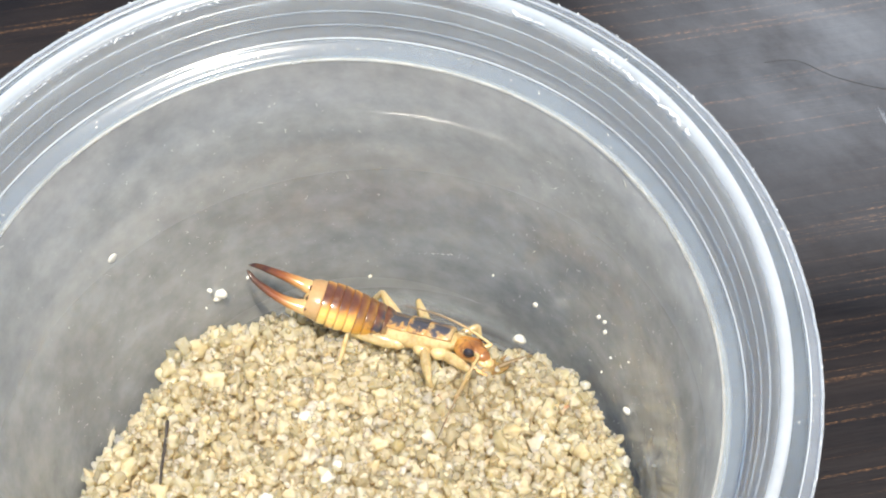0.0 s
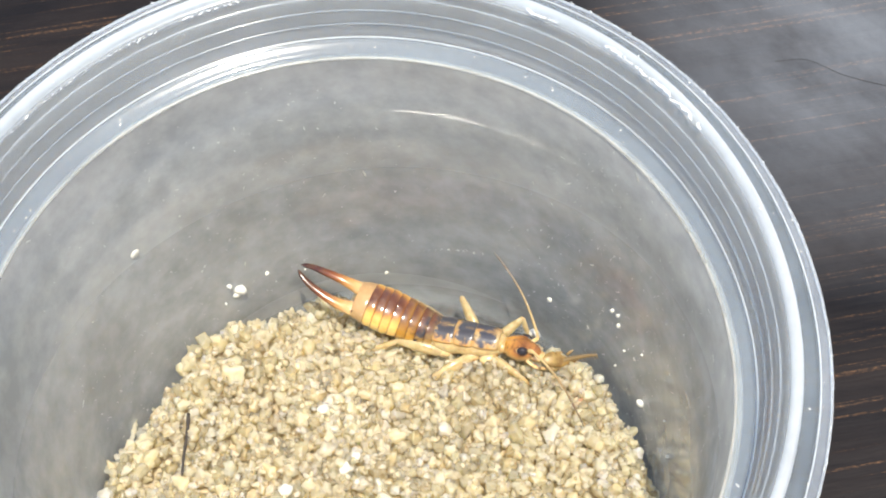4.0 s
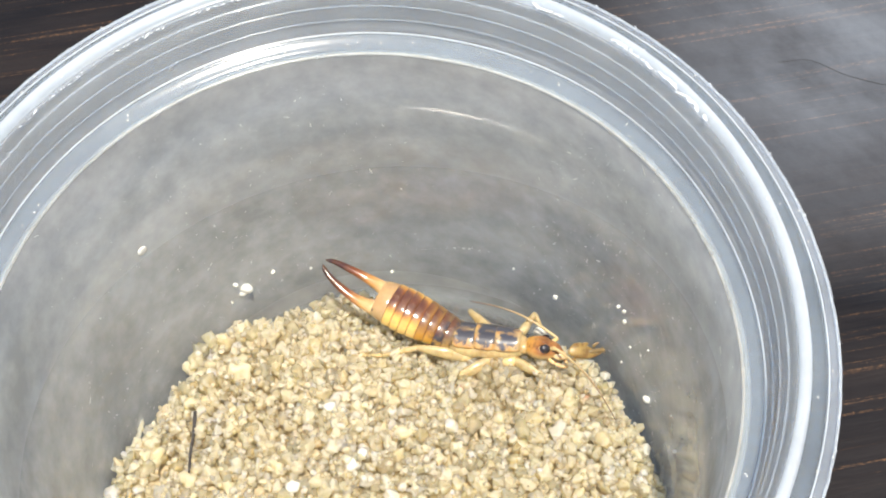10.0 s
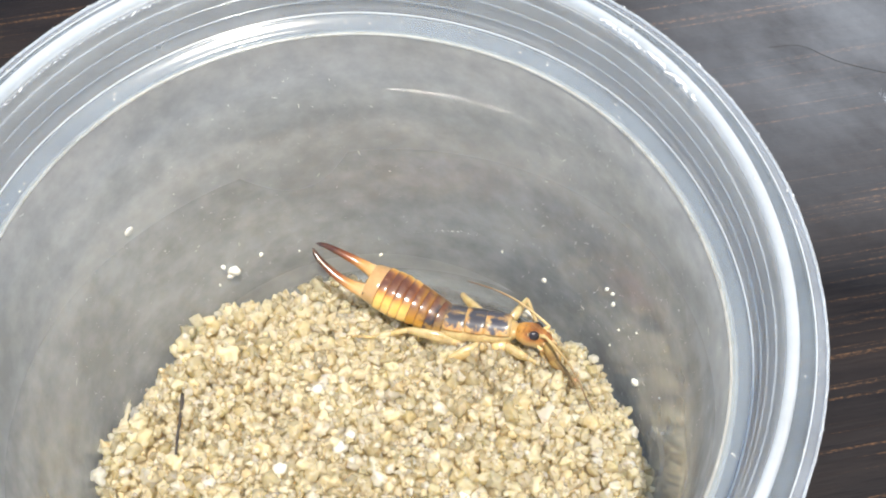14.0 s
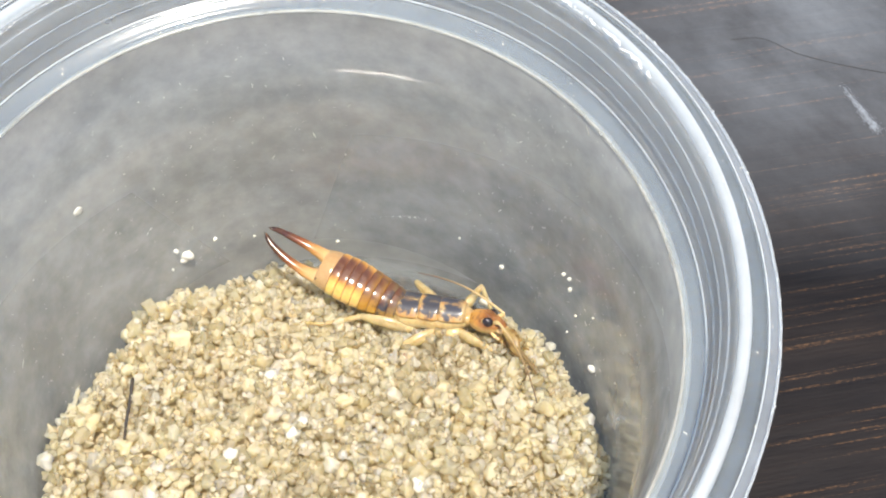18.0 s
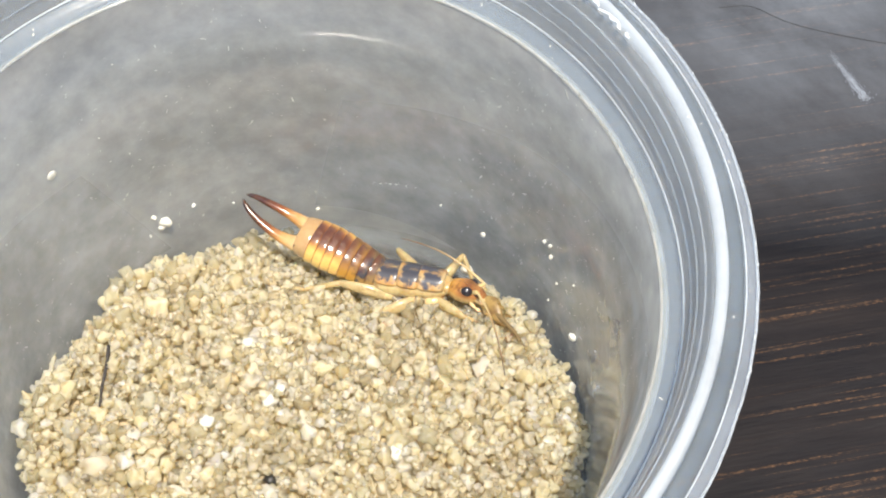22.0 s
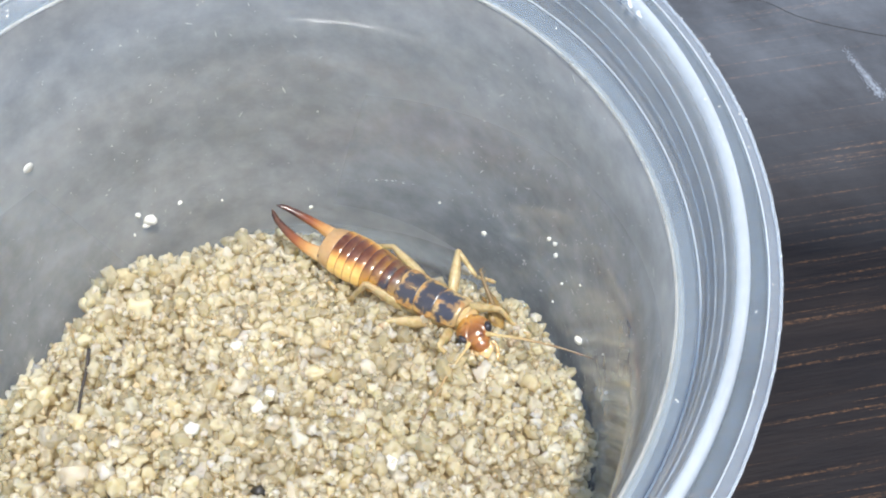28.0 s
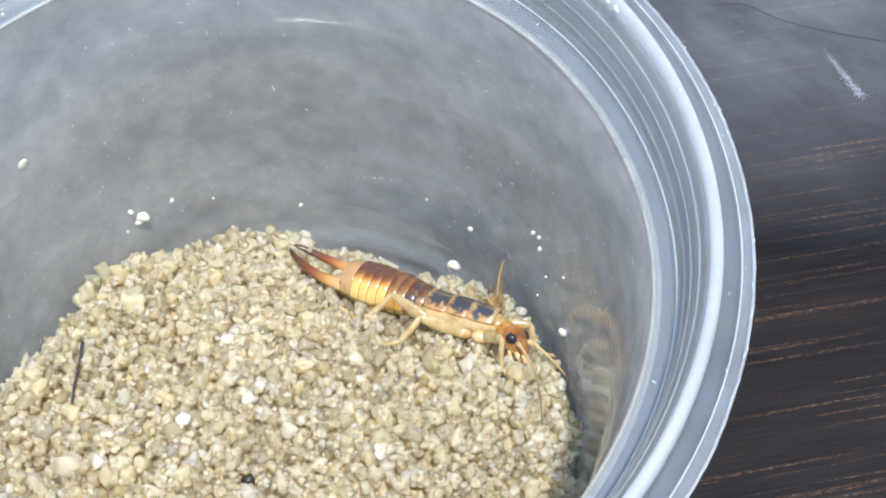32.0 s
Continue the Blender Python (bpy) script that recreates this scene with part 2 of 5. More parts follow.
def mat_sand():
    """Frosted quartz grains, cream to grey, some clearer than others, lying in paler and greyer drifts."""
    m, n, l, b = node_mat("quartz_sand")
    geo = n.new("ShaderNodeNewGeometry")
    own = geo.outputs["Random Per Island"]
    col = ramp(n, l, own, (
        (0.0, (0.1, 0.08, 0.05)), (0.012, (0.78, 0.66, 0.42)), (0.14, (0.9, 0.78, 0.51)), (0.32, (0.96, 0.86, 0.6)),
        (0.48, (0.87, 0.76, 0.53)), (0.62, (0.96, 0.86, 0.61)), (0.78, (0.97, 0.9, 0.69)), (0.93, (0.96, 0.94, 0.87)), (0.985, (0.8, 0.62, 0.38))))
    drift = ramp(n, l, grain(n, l, 170, 3), ((0.36, (0.5, 0.5, 0.5)), (0.54, (0, 0, 0))))
    col = mixed(n, l, drift, col, (0.68, 0.58, 0.42))
    dirt = grain(n, l, 3600, 3)
    col = mixed(n, l, ramp(n, l, dirt, ((0.27, (0.5, 0.5, 0.5)), (0.34, (0, 0, 0)))), col, (0.36, 0.29, 0.18))
    col = mixed(n, l, ramp(n, l, dirt, ((0.58, (0, 0, 0)), (0.72, (0.6, 0.6, 0.6)))), col, (0.95, 0.93, 0.86))
    l.new(col, b.inputs["Base Color"])
    b.inputs["Roughness"].default_value = 0.13
    b.inputs["Subsurface Weight"].default_value, b.inputs["Subsurface Scale"].default_value = 1.0, 0.0011
    b.inputs["Subsurface Radius"].default_value = (1.0, 0.9, 0.7)
    b.inputs["Specular IOR Level"].default_value = 0.6
    bumped(n, l, b, grain(n, l, 2600, 5, (1, 1, 1), 0.75), 0.6, 0.0001)
    clear, mix = n.new("ShaderNodeBsdfTransparent"), n.new("ShaderNodeMixShader")          # quartz lets part of the light through
    clear.inputs[0].default_value = (0.98, 0.965, 0.91, 1)
    times, pick = n.new("ShaderNodeMath"), n.new("ShaderNodeMath")
    times.operation, times.inputs[1].default_value = "MULTIPLY", 37.0
    pick.operation = "FRACT"
    l.new(own, times.inputs[0])
    l.new(times.outputs[0], pick.inputs[0])
    l.new(ramp(n, l, pick.outputs[0], ((0.0, (0.22, 0.22, 0.22)), (0.6, (0.36, 0.36, 0.36)), (1.0, (0.72, 0.72, 0.72)))), mix.inputs[0])
    glow, inner = n.new("ShaderNodeBsdfTranslucent"), n.new("ShaderNodeMixShader")         # and scatters part of it inside
    l.new(mixed(n, l, 0.5, col, (0.96, 0.88, 0.68)), glow.inputs[0])
    inner.inputs[0].default_value = 0.5
    l.new(b.outputs[0], inner.inputs[1])
    l.new(glow.outputs[0], inner.inputs[2])
    l.new(inner.outputs[0], mix.inputs[1])
    lens, seen = n.new("ShaderNodeBsdfRefraction"), n.new("ShaderNodeMixShader")
    lens.inputs["Color"].default_value = (0.97, 0.95, 0.88, 1)
    lens.inputs["IOR"].default_value, lens.inputs["Roughness"].default_value = 1.4, 0.08
    seen.inputs[0].default_value = 0.45
    l.new(clear.outputs[0], seen.inputs[1])
    l.new(lens.outputs[0], seen.inputs[2])
    l.new(seen.outputs[0], mix.inputs[2])
    l.new(mix.outputs[0], n["Material Output"].inputs[0])
    return m


RING = 0.83                    # length of one abdominal ring, mm


def mat_shell(name, stops, axis, span, rough=0.22, mottle=None, sub=0.08, edges=False, glassy=0.0, under=None, gloss=0.2, coat=0.65):
    """Insect shell whose colour runs along one object axis (millimetre span), with optional dark blotches."""
    m, n, l, b = node_mat(name)
    tc, sep, mr = n.new("ShaderNodeTexCoord"), n.new("ShaderNodeSeparateXYZ"), n.new("ShaderNodeMapRange")
    l.new(tc.outputs["Object"], sep.inputs[0])
    l.new(sep.outputs[axis], mr.inputs[0])
    mr.inputs[1].default_value, mr.inputs[2].default_value = span[0] * MM, span[1] * MM
    col = ramp(n, l, mr.outputs[0], stops)
    if mottle:
        dark, scale, lo, hi = mottle
        blotch = ramp(n, l, grain(n, l, scale, 3), ((lo, (0, 0, 0)), (hi, (1, 1, 1))))
        col = mixed(n, l, blotch, col, dark)
    if edges:                                                     # a dark hind margin on each ring
        div, fr = n.new("ShaderNodeMath"), n.new("ShaderNodeMath")
        div.operation, div.inputs[1].default_value = "DIVIDE", -RING * MM
        fr.operation = "FRACT"
        l.new(sep.outputs[0], div.inputs[0])
        l.new(div.outputs[0], fr.inputs[0])
        thin = ramp(n, l, fr.outputs[0], ((0.0, (0.2, 0.2, 0.2)), (0.08, (0, 0, 0)), (0.87, (0, 0, 0)), (0.95, (0.75, 0.75, 0.75))))
        wide = ramp(n, l, fr.outputs[0], ((0.2, (0, 0, 0)), (0.6, (0.75, 0.75, 0.75)), (0.9, (1, 1, 1))))
        back = ramp(n, l, mr.outputs[0], ((0.83, (0, 0, 0)), (0.94, (1, 1, 1))))
        col = mixed(n, l, mixed(n, l, 1.0, wide, back, "MULTIPLY"), col, (0.075, 0.02, 0.008))
        col = mixed(n, l, thin, col, (0.07, 0.022, 0.01))
    if under:                                                     # paler towards the underside, mm in height
        colour, low, high = under
        hm = n.new("ShaderNodeMapRange")
        l.new(sep.outputs[2], hm.inputs[0])
        hm.inputs[1].default_value, hm.inputs[2].default_value, hm.inputs[3].default_value, hm.inputs[4].default_value = low * MM, high * MM, 1.0, 0.0
        col = mixed(n, l, hm.outputs[0], col, colour)
    tint = grain(n, l, 1500, 4)
    col = mixed(n, l, ramp(n, l, tint, ((0.35, (0.25, 0.25, 0.25)), (0.6, (0, 0, 0)))), col, (0.2, 0.09, 0.03))
    l.new(col, b.inputs["Base Color"])
    b.inputs["Roughness"].default_value = rough
    b.inputs["Specular IOR Level"].default_value = 0.15
    b.inputs["Coat Weight"].default_value, b.inputs["Coat Roughness"].default_value = coat, gloss
    b.inputs["Subsurface Weight"].default_value = sub
    b.inputs["Subsurface Radius"].default_value = (1.0, 0.5, 0.2)
    b.inputs["Subsurface Scale"].default_value = 0.0004
    b.inputs["Coat IOR"].default_value = 1.65
    bumped(n, l, b, grain(n, l, 2500, 3), 0.25, 0.00006)
    if glassy:                                                    # thin skin that lets light through
        clear, mix = n.new("ShaderNodeBsdfTransparent"), n.new("ShaderNodeMixShader")
        clear.inputs[0].default_value = (0.98, 0.93, 0.8, 1)
        mix.inputs[0].default_value = glassy
        l.new(b.outputs[0], mix.inputs[1])
        l.new(clear.outputs[0], mix.inputs[2])
        l.new(mix.outputs[0], n["Material Output"].inputs[0])
    return m


def mat_back_plate(name, pale, slate, front, mid):
    """Thorax plate: slate blotches on straw, pale along the midline, the sides and the hind margin, in the plate's own box."""
    m, n, l, b = node_mat(name)
    tc, sep = n.new("ShaderNodeTexCoord"), n.new("ShaderNodeSeparateXYZ")
    l.new(tc.outputs["Generated"], sep.inputs[0])
    wob = grain(n, l, 1300, 4)
    xs, ys, off, side = (n.new("ShaderNodeMath") for k in range(4))
    off.operation, off.inputs[1].default_value = "SUBTRACT", 0.5
    side.operation = "ABSOLUTE"
    l.new(sep.outputs[1], off.inputs[0])
    l.new(off.outputs[0], side.inputs[0])
    for node, amount, source in ((xs, 1.1, sep.outputs[0]), (ys, 0.7, side.outputs[0])):
        node.operation, node.inputs[1].default_value = "MULTIPLY_ADD", amount
        l.new(wob, node.inputs[0])
        l.new(source, node.inputs[2])
    half = n.new("ShaderNodeMath")
    half.operation, half.inputs[1].default_value = "MULTIPLY", 0.5
    l.new(xs.outputs[0], half.inputs[0])
    along = ramp(n, l, half.outputs[0], ((0.3, (0.15, 0.15, 0.15)), (0.38, (1, 1, 1)), (0.3 + 0.6 * front, (1, 1, 1)), (0.37 + 0.6 * front, (0.25, 0.25, 0.25))))
    across = ramp(n, l, ys.outputs[0], ((0.34, (mid, mid, mid)), (0.42, (1, 1, 1)), (0.72, (1, 1, 1)), (0.8, (0.1, 0.1, 0.1))))
    straw = mixed(n, l, ramp(n, l, grain(n, l, 900, 3), ((0.4, (0, 0, 0)), (0.62, (1, 1, 1)))), pale, (0.4, 0.2, 0.05))
    l.new(mixed(n, l, mixed(n, l, 1.0, along, across, "MULTIPLY"), straw, slate), b.inputs["Base Color"])
    b.inputs["Roughness"].default_value = 0.35
    b.inputs["Coat Weight"].default_value, b.inputs["Coat Roughness"].default_value = 0.6, 0.24
    bumped(n, l, b, grain(n, l, 2200, 3), 0.3, 0.00008)
    return m


def mat_plain(name, colour, rough=0.5, vary=0.3, scale=900):
    m, n, l, b = node_mat(name)
    dark = tuple(c * (1 - vary) for c in colour)
    l.new(mixed(n, l, grain(n, l, scale, 4), dark, colour), b.inputs["Base Color"])
    b.inputs["Roughness"].default_value = rough
    bumped(n, l, b, grain(n, l, scale * 2, 3), 0.3, 0.0001)
    return m


M_WALL = mat_plastic("cup_wall_plastic", 0.18, 0.33, (0.97, 0.955, 0.89), 0.08, 1.3, 0.15, 0.06, (1, 1, 0.3), 130)
M_BASE = mat_plastic("cup_base_plastic", 0.04, 0.11, (0.75, 0.8, 0.84), 0.3, 0.3, cloud=160)
M_LEDGE = mat_plastic("cup_ledge_plastic", 0.16, 0.23, (0.8, 0.9, 0.97), 0.13, 1.6)
M_GROOVE = mat_plastic("cup_groove_plastic", 0.2, 0.28, (0.88, 0.9, 0.9), 0.2, 1.0)
M_BEAD = mat_plastic("cup_bead_plastic", 0.4, 0.55, (0.95, 0.98, 1.0), 0.14, 1.0)
M_FLANGE = mat_plastic("cup_flange_plastic", 0.1, 0.17, (0.7, 0.82, 0.92), 0.2, 0.8)
M_LIP = mat_plastic("cup_lip_plastic", 0.15, 0.24, (0.82, 0.89, 0.97), 0.14, 1.0)
M_EDGE = mat_plastic("cup_edge_plastic", 0.2, 0.5, (0.84, 0.82, 0.76), 0.25, 0.8)
M_FLASH = mat_plain("rough_white_plastic", (0.66, 0.68, 0.69), 0.35, 0.1)
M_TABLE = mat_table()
M_SAND = mat_sand()
M_SANDBED = mat_plain("sand_bed", (0.62, 0.52, 0.35), 0.9, 0.6, 1500)
M_WHITE = mat_plain("white_grain", (0.68, 0.66, 0.58), 0.4, 0.35, 2500)
M_BLACK = mat_plain("black_grain", (0.03, 0.028, 0.025), 0.35, 0.5, 2500)
M_PINK = mat_plain("pink_grain", (0.42, 0.24, 0.15), 0.4, 0.3, 2500)
M_ORANGE = mat_plain("amber_grain", (0.52, 0.33, 0.12), 0.35, 0.3, 2500)
M_TWIG = mat_plain("dark_twig", (0.05, 0.04, 0.035), 0.7, 0.6, 3000)
M_REAR = mat_shell("rear_tergite_shell", ((0.0, (0.58, 0.46, 0.26)), (0.36, (0.66, 0.45, 0.16)), (0.6, (0.68, 0.45, 0.14)), (0.8, (0.63, 0.37, 0.09)), (0.87, (0.44, 0.2, 0.035)), (0.91, (0.2, 0.07, 0.014)), (0.95, (0.08, 0.023, 0.007))), 2, (-1.9, 2.05), 0.36, sub=0.3, edges=True, gloss=0.12, coat=0.9)
M_MIDT = mat_shell("middle_tergite_shell", ((0.0, (0.5, 0.39, 0.18)), (0.4, (0.58, 0.35, 0.08)), (0.62, (0.44, 0.22, 0.03)), (0.9, (0.2, 0.09, 0.015))), 2, (-1.9, 1.9), 0.38, ((0.06, 0.028, 0.01), 900, 0.54, 0.68), 0.3, edges=True, gloss=0.13, coat=0.9)
M_FORE = mat_shell("front_tergite_shell", ((0.0, (0.5, 0.39, 0.18)), (0.42, (0.48, 0.33, 0.13)), (0.66, (0.3, 0.18, 0.055)), (0.92, (0.12, 0.075, 0.035))), 2, (-1.6, 1.5), 0.36, ((0.035, 0.033, 0.04), 800, 0.46, 0.56), edges=True)
M_NOTUM = mat_back_plate("thorax_plate_shell", (0.4, 0.26, 0.09), (0.035, 0.033, 0.04), 0.86, 0.75)
M_PRONOTUM = mat_back_plate("front_plate_shell", (0.42, 0.29, 0.12), (0.035, 0.035, 0.047), 0.55, 0.55)
M_ANAL = mat_shell("last_segment_shell", ((0.0, (0.44, 0.31, 0.15)), (1.0, (0.37, 0.225, 0.1))), 2, (-1.6, 1.6), 0.34, None, 0.15)
M_PALE = mat_shell("pale_body_skin", ((0.0, (0.54, 0.43, 0.23)), (0.6, (0.5, 0.38, 0.18)), (1.0, (0.44, 0.3, 0.12))), 2, (-1.6, 1.4), 0.36, ((0.36, 0.23, 0.09), 1100, 0.5, 0.68), 0.2)
M_LEG = mat_shell("straw_leg_skin", ((0.0, (0.64, 0.53, 0.3)), (1.0, (0.6, 0.47, 0.24))), 1, (-0.6, 0.6), 0.34, ((0.46, 0.34, 0.15), 1300, 0.48, 0.68), 0.15, glassy=0.42)
M_COLLAR = mat_shell("pale_neck_skin", ((0.0, (0.5, 0.37, 0.17)), (1.0, (0.36, 0.22, 0.08))), 2, (-1.0, 1.0), 0.38, None, 0.2)
M_HEAD = mat_shell("head_shell", ((0.0, (0.44, 0.22, 0.035)), (0.2, (0.42, 0.2, 0.04)), (0.4, (0.24, 0.09, 0.018)), (0.56, (0.15, 0.05, 0.01)), (0.7, (0.28, 0.11, 0.025)), (1.0, (0.38, 0.18, 0.05))), 0, (0.0, 3.3), 0.36, ((0.1, 0.03, 0.006), 1000, 0.54, 0.68), 0.1, under=((0.52, 0.38, 0.17), -0.6, 0.1))
M_FRONS = mat_shell("forehead_shell", ((0.0, (0.46, 0.3, 0.12)), (0.45, (0.3, 0.12, 0.03)), (1.0, (0.18, 0.062, 0.018))), 2, (-0.6, 0.75), 0.3, None, 0.1)
M_FORCEPS = mat_shell("pincer_shell", ((0.0, (0.02, 0.007, 0.006)), (0.28, (0.05, 0.013, 0.008)), (0.52, (0.18, 0.05, 0.014)), (0.74, (0.42, 0.21, 0.065)), (1.0, (0.52, 0.37, 0.18))), 0, (-13.8, -7.6), 0.28, None, 0.1)
M_EYE = mat_plain("eye_facets", (0.022, 0.018, 0.022), 0.16, 0.3, 4000)
M_MOUTH = mat_shell("mouthpart_skin", ((0.0, (0.64, 0.47, 0.25)), (1.0, (0.56, 0.38, 0.18))), 0, (0, 4), 0.3, None, 0.3)
M_SCAPE = mat_shell("antenna_base_skin", ((0.0, (0.6, 0.46, 0.22)), (1.0, (0.5, 0.37, 0.16))), 2, (0, 1), 0.35)
M_ANTENNA = mat_shell("antenna_skin", ((0.0, (0.5, 0.38, 0.18)), (0.35, (0.34, 0.24, 0.11)), (0.7, (0.16, 0.11, 0.06)), (1.0, (0.07, 0.05, 0.035))), 0, (0.0, 9.0), 0.45)
M_JOINT = mat_plain("dark_joint", (0.07, 0.03, 0.015), 0.35, 0.4, 3000)
M_SHIN = mat_plain("dark_shin", (0.2, 0.13, 0.05), 0.4, 0.5, 3000)
M_HUSK = mat_shell("dry_leg_shell", ((0.0, (0.36, 0.25, 0.09)), (0.3, (0.3, 0.2, 0.065)), (1.0, (0.2, 0.12, 0.045))), 0, (0, 4), 0.35, ((0.16, 0.09, 0.03), 1300, 0.46, 0.66), 0.1, glassy=0.2, gloss=0.4, coat=0.3)

# ---- table ----
bm = bmesh.new()
bmesh.ops.create_cube(bm, size=1.0, matrix=Matrix.LocRotScale((0.1, 0.1, -0.015), None, (1.2, 0.8, 0.03)))
bmesh.ops.bevel(bm, geom=bm.edges[:], offset=0.004, segments=2, affect="EDGES")
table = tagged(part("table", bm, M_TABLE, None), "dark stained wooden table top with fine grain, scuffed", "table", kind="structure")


def table_mark(name, keys, radii, material, label, category):
    """A thin thing lying on the table, rounded in section."""
    bm = bmesh.new()
    tube(bm, spline(keys, 24), [radii[0] + (radii[1] - radii[0]) * k / 23 for k in range(24)], 8, 0.4)
    return tagged(smooth(part(name, bm, material, None)), label, category)


table_mark("fine_crack", [(41.1, 55.1, 0.02), (44.7, 55.4, 0.02), (48.6, 53.3, 0.02), (54.1, 51.7, 0.02), (62.3, 50.1, 0.02)], (0.03, 0.06), mat_plain("dark_hair", (0.02, 0.02, 0.022), 0.7, 0.5, 3000),
           "thin dark hairline fibre on the dark table", "fibre")
rub = random.Random(5)
bm = bmesh.new()
for k in range(800):
    f = rub.random() ** 0.8
    x, y = 52.9 + 3.1 * f + rub.gauss(0, 0.14 + 0.2 * f), 49.0 - 5.9 * f + rub.gauss(0, 0.2)
    blob(bm, (x, y, 0.01), (rub.uniform(0.02, 0.08) * (0.5 + f), rub.uniform(0.02, 0.05), 0.02), (0, 0, rub.uniform(-80, -40)), 1)
tagged(smooth(part("pale_scuff", bm, mat_plain("scuff_chalk", (0.34, 0.37, 0.41), 0.8, 0.4, 2000), None)), "short pale powdery scuff on the dark table", "scuff")

# ---- cup ----
SLANT = 0.9                     # the soft cup leans: its floor sits this far east of its rim, in mm
WALL_FOOT, WALL_TOP = (22.9, 9.0), (26.0, 38.3)


def wall_r(z):
    return WALL_FOOT[0] + (WALL_TOP[0] - WALL_FOOT[0]) * (z - WALL_FOOT[1]) / (WALL_TOP[1] - WALL_FOOT[1])


def lean(z):
    return SLANT * max(0.0, 1 - z / 38.3)


def spun(profile, turns=256):
    bm = lathe(bmesh.new(), profile, turns)
    for v in bm.verts:
        z, a = v.co.z / MM, math.atan2(v.co.y, v.co.x)
        w = 0.05 * math.sin(3 * a + 0.7) + 0.03 * math.sin(7 * a + 2.0)
        r = math.hypot(v.co.x, v.co.y)
        if r > 0.02:
            v.co.x *= 1 + w * MM / r
            v.co.y *= 1 + w * MM / r
        v.co.x += lean(z) * MM
    return bm


cup = tagged(new("plastic_cup"), "small round cloudy plastic cup with stepped rim on dark table", "cup")
smooth(part("wall", spun([(22.6, 7.6), (22.9, 9.0), (24.5, 24.0), (25.9, 38.0), (26.5, 38.0), (25.0, 24.0), (23.4, 9.0), (22.9, 0.05), (22.3, 0.05), (22.2, 6.6)]), M_WALL, cup, "cloudy smeared side wall"))
smooth(part("base", spun([(0.01, 6.2), (21.6, 6.2), (22.3, 6.6), (22.45, 6.2), (22.0, 5.5), (0.01, 5.5)]), M_BASE, cup, "flat clear floor raised above the table"))
smooth(part("inner_ledge", spun([(25.95, 38.05), (26.08, 38.28), (26.3, 38.52), (26.6, 38.72), (26.9, 38.86), (27.15, 38.95), (27.27, 39.12), (27.35, 38.5), (26.6, 38.0)]), M_LEDGE, cup, "smooth sloping step inside the rim"))
smooth(part("rim_groove", spun([(27.25, 39.1), (27.36, 39.7), (27.5, 39.85), (27.47, 40.2), (27.5, 41.2), (27.64, 41.5), (27.62, 41.8), (27.75, 42.8), (27.95, 43.05), (28.15, 43.6), (28.3, 44.35),
                               (28.7, 44.2), (28.6, 43.0), (28.3, 41.0), (27.9, 39.2), (27.5, 38.4)]), M_GROOVE, cup, "milky ridged groove that takes a lid"))
smooth(part("rim_bead", spun([(28.3, 44.3), (28.36, 44.66), (28.5, 44.9), (28.72, 45.04), (28.92, 44.96), (29.06, 44.7), (29.15, 44.3), (29.2, 43.7), (28.8, 43.3)]), M_BEAD, cup, "rounded bright white top bead"))
smooth(part("flange", spun([(29.15, 43.9), (29.6, 43.75), (30.3, 43.7), (30.3, 43.15), (29.3, 43.1)]), M_FLANGE, cup, "flat clear grey outer flange"))


def ragged(bm, reach):
    """Wears the outermost part of a ring: small dents and burrs."""
    for v in bm.verts:
        r, a = math.hypot(v.co.x, v.co.y), math.atan2(v.co.y, v.co.x)
        w = noise.noise((math.cos(a) * 22, math.sin(a) * 22, 1.0)) * 0.6 + noise.noise((math.cos(a) * 55, math.sin(a) * 55, 4.0)) * 0.35
        f = min(1.0, max(0.0, (r / MM - 30.5) / 0.5))
        v.co.x *= 1 + reach * w * f * MM / r
        v.co.y *= 1 + reach * w * f * MM / r
    return bm


smooth(part("lip", ragged(spun([(30.3, 43.72), (30.5, 43.78), (30.85, 43.8), (31.05, 43.65), (31.08, 43.3), (30.7, 43.05), (30.3, 43.15)], 512), 0.07), M_LIP, cup, "pale clear outer lip"))


def bright_line(name, r, z, thick, label, material=M_BEAD):
    """A thin raised ridge that runs round the rim."""
    smooth(part(name, spun([(r + thick * math.cos(2 * math.pi * k / 8), z + thick * math.sin(2 * math.pi * k / 8)) for k in range(8)]), material, cup, label))


bright_line("edge_ridge", 26.0, 38.15, 0.13, "cream rounded edge where wall meets step", M_EDGE)
bright_line("groove_ridge", 27.27, 39.15, 0.07, "thin bright ridge")
bright_line("groove_ridge", 27.5, 40.5, 0.06, "thin pale ridge", M_LIP)
bright_line("groove_ridge", 27.66, 41.9, 0.07, "thin bright ridge", M_LIP)
bright_line("groove_ridge", 27.95, 43.1, 0.07, "thin pale ridge under the bead", M_LIP)
bright_line("lip_ridge", 30.3, 43.75, 0.05, "thin bright line where flange meets lip")
smooth(part("outer_edge", ragged(spun([(31.04 + 0.09 * math.cos(2 * math.pi * k / 8), 43.48 + 0.16 * math.sin(2 * math.pi * k / 8)) for k in range(8)], 512), 0.08), M_BEAD, cup, "worn white outer edge"))


